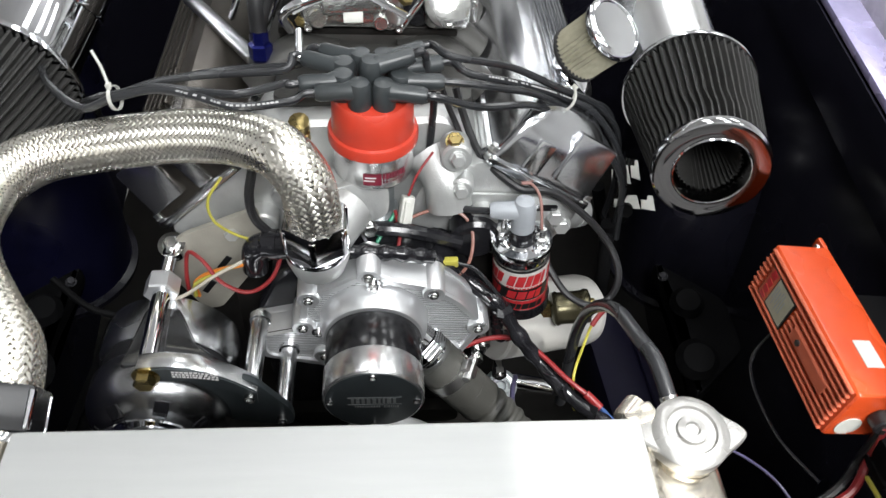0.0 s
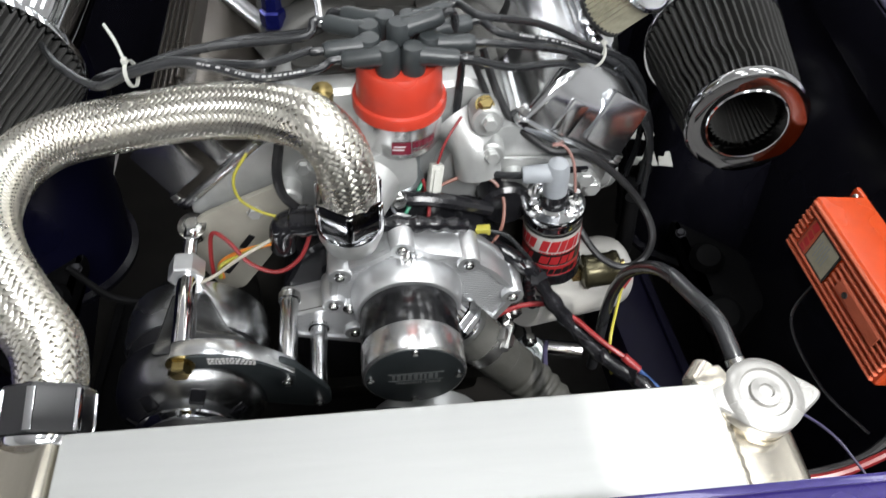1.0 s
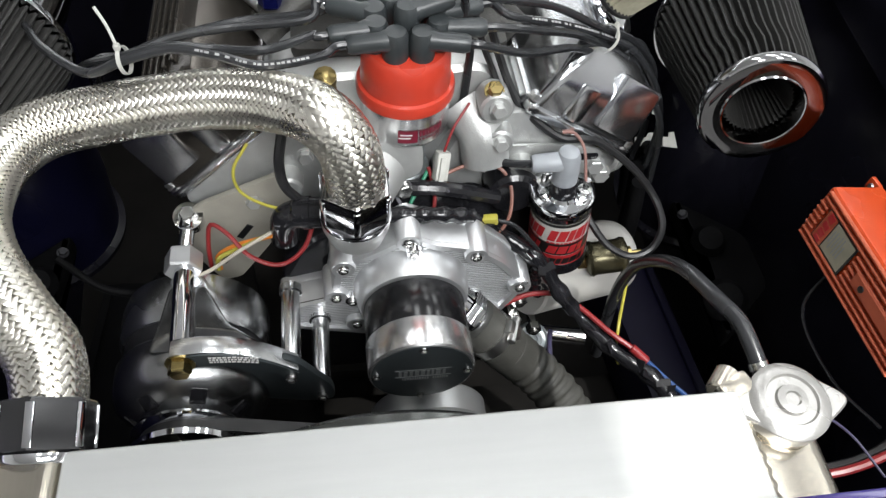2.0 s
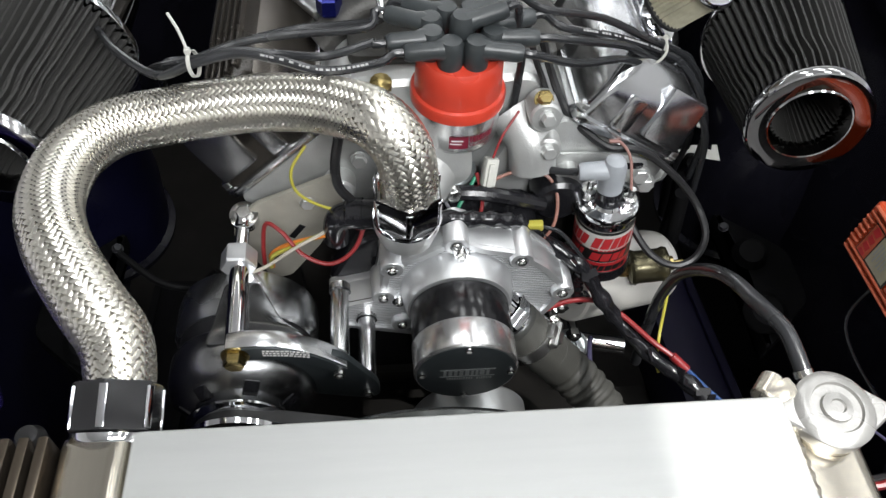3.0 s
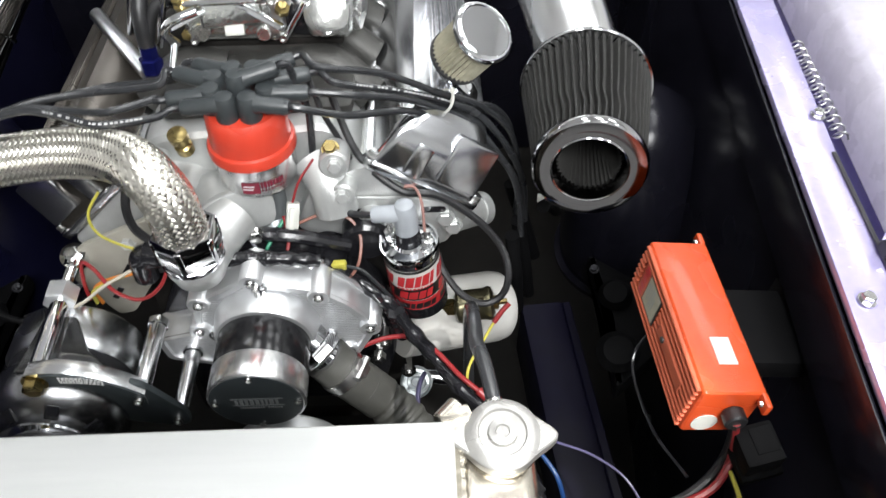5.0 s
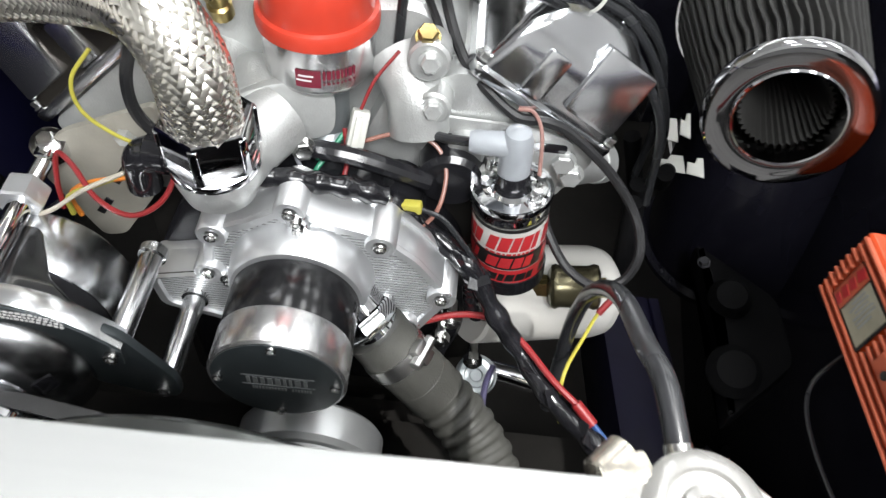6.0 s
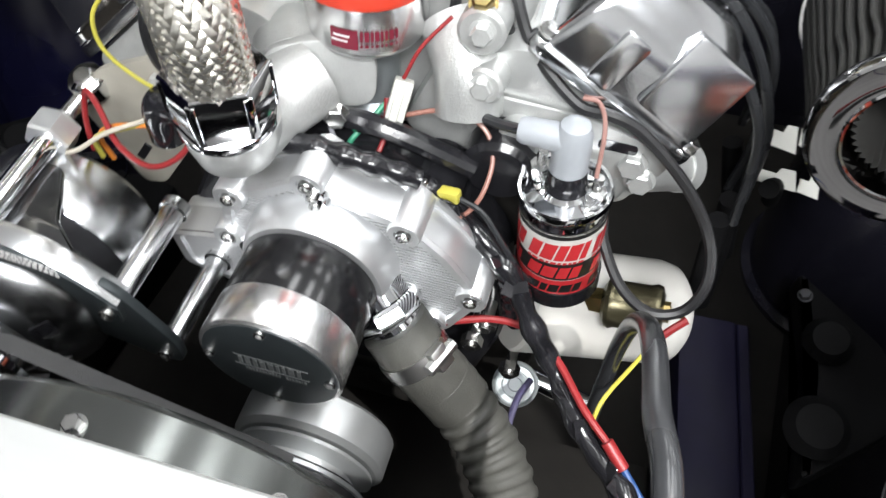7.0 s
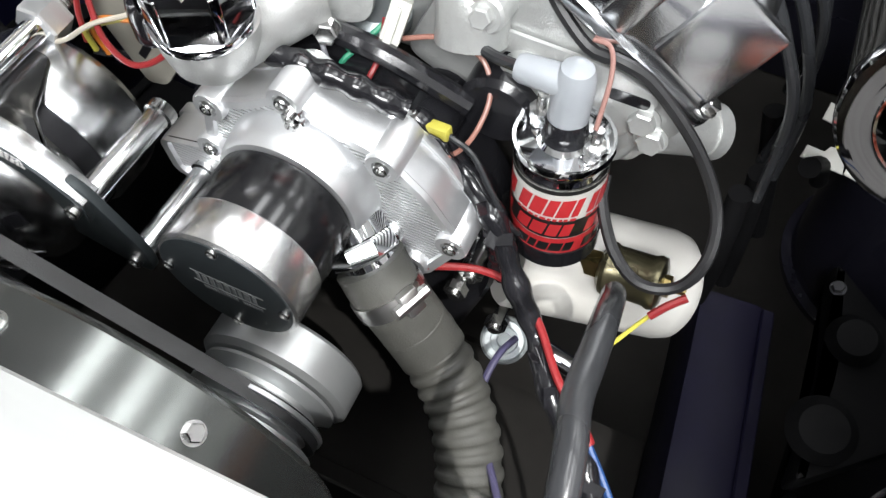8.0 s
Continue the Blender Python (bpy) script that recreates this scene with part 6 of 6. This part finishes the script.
wire("wire", [(0.40, -0.175, 0.728), (0.398, -0.20, 0.735), (0.392, -0.215, 0.74)], 0.0020, WIRE["yellow"], "short yellow wire by the relay", n=20)
wire("wire", [bmx @ Vector((0.04, BV, BW * 0.4)), (0.345, -0.06, 0.72), (0.352, -0.12, 0.705), (0.37, -0.17, 0.71)], 0.0016, BLACKGLOSS, "thin black wire under the ignition box")

# fender fittings
latch = thing("hinge_block", (0.53, -0.09, 0.88), "chrome hinge block on the fender lip", "hinge")
part("block", block(pose(0.520, -0.075, 0.884, 0, 0, -4), 0.034, 0.020, 0.018, 0.004), CHROME, latch)
part("pin", rod((0.500, -0.076, 0.884), (0.508, -0.076, 0.884), 0.007), DARKSTEEL, latch)
for fx, fy in ((0.474, -0.118), (0.514, 0.09)):
    fb = part("fender_bolt", hex_bolt(0.0055, 0.005), STEEL)
    fb.matrix_world = axis((fx, fy, 0.878), (0.1, 0, 1))
    tagged(fb, "bright bolt on the fender lip", "bolt", "fender bolts")
seal = part("fender_seam", slab([(0.508, 0.04), (0.511, 0.04), (0.500, -0.16), (0.497, -0.16)][::-1], 0.8765, 0.8785, bevel=0), RUBBER)
tagged(seal, "narrow black seam along the fender lip", "seam")

spring_pts = [(0.526 + 0.010 * q / 90 + 0.0055 * math.cos(q * 0.9), 0.06 + 0.15 * q / 90, 0.874 + 0.0055 * math.sin(q * 0.9)) for q in range(91)]
hs = part("hinge_spring", tube(spring_pts, 0.0011, 540, 6), STEEL)
tagged(hs, "bright coil spring lying along the fender lip", "spring")

# finned block beside the radiator tank
FINMETAL = material("dark_bronze_fin", (0.17, 0.14, 0.11), 0.22, 0.9, 0.15, 40)
finb = thing("finned_cooler", (-0.30, -0.25, 0.80), "black finned cooler beside the radiator tank", "cooler")
part("base", block(pose(-0.2665, -0.235, 0.80), 0.028, 0.072, 0.10, 0.003), BLACKGLOSS, finb)
for k in range(3):
    part("fin", block(pose(-0.2765 + 0.0105 * k, -0.234, 0.856), 0.0062, 0.074, 0.024, 0.0018, 2), FINMETAL, finb)
bumper = part("bump_stop", lathe([(0, 0), (0.008, 0), (0.009, 0.01), (0.006, 0.016), (0, 0.017)], axis((-0.268, -0.193, 0.846)), 18), RUBBER)
tagged(bumper, "small black rubber stop beside the cooler", "bump stop")
# pale notched tabs on a dark bracket by the filter
tabs = thing("notched_bracket", (0.31, 0.25, 0.62), "dark bracket with pale notched tabs", "bracket")
part("arm", tube([(0.30, 0.20, 0.66), (0.315, 0.235, 0.63), (0.325, 0.26, 0.60), (0.34, 0.30, 0.55)], 0.008, 30, 12), SHADE, tabs)
for a_, b_, c_, w_, h_ in ((0.316, 0.243, 0.633, 0.017, 0.009), (0.342, 0.240, 0.634, 0.009, 0.010), (0.326, 0.311, 0.619, 0.013, 0.013), (0.345, 0.314, 0.624, 0.006, 0.014)):
    part("tab", slab([(-w_, -h_ * 0.7), (w_, -h_), (w_ * 0.8, h_), (w_ * 0.1, h_), (-0.1 * w_, h_ * 0.4), (-w_ * 0.9, h_ * 0.5)], 0, 0.002, axis((a_, b_, c_), (0, -0.5, 0.85)), 0.0005), NYLON, tabs)
for pts in ([(0.252, 0.118, 0.70), (0.262, 0.12, 0.62), (0.27, 0.14, 0.54)], [(0.262, 0.15, 0.69), (0.275, 0.16, 0.62), (0.29, 0.18, 0.52)], [(0.258, 0.20, 0.70), (0.28, 0.20, 0.63), (0.30, 0.22, 0.55)]):
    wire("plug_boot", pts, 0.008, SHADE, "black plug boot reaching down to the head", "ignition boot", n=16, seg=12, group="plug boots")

# fuel hoses, cables and small fittings round the carburettor
wire("fuel_hose", [(-0.098, 0.195, 0.905), (-0.085, 0.205, 0.935), (-0.06, 0.215, 0.945), (-0.045, 0.225, 0.935)], 0.0055, RUBBER, "black fuel hose curving to the carburettor", "hose", n=30, seg=12)
wire("fuel_hose", [(0.05, 0.225, 0.93), (0.075, 0.215, 0.93), (0.085, 0.235, 0.90), (0.08, 0.27, 0.87)], 0.0050, RUBBER, "black vacuum hose beside the carburettor", "hose", n=30, seg=12)
wire("throttle_cable", [(0.065, 0.25, 0.915), (0.09, 0.21, 0.93), (0.10, 0.26, 0.95), (0.09, 0.36, 0.96)], 0.0030, RUBBER, "black throttle cable looping by the carburettor", "cable", n=40)
wire("throttle_cable", [(-0.085, 0.24, 0.93), (-0.12, 0.23, 0.945), (-0.15, 0.27, 0.95), (-0.17, 0.36, 0.96)], 0.0032, LEAD, "dark grey cable crossing the valve cover", "cable", n=40)
for q, (px, py, pz) in enumerate(((-0.06, 0.205, 0.905), (0.02, 0.205, 0.905), (0.055, 0.218, 0.945), (-0.085, 0.218, 0.945), (0.075, 0.235, 0.90))):
    nut = part("carburettor_nut", hex_bolt(0.0055 + 0.001 * (q % 2), 0.008), STEEL if q % 2 else BRASS)
    nut.matrix_world = axis((px, py, pz), (0.2 * (q - 2), -1, 0.4))
    tagged(nut, "small hex nut on the carburettor", "nut", "carburettor nuts")
chainlet = part("steering_joint", merge(rod((-0.175, -0.145, 0.655), (-0.115, -0.150, 0.648), 0.0055), rod((-0.150, -0.147, 0.652), (-0.138, -0.148, 0.651), 0.0085, 6)), STEEL)
tagged(chainlet, "bright threaded rod with a hex below the alternator", "threaded rod")
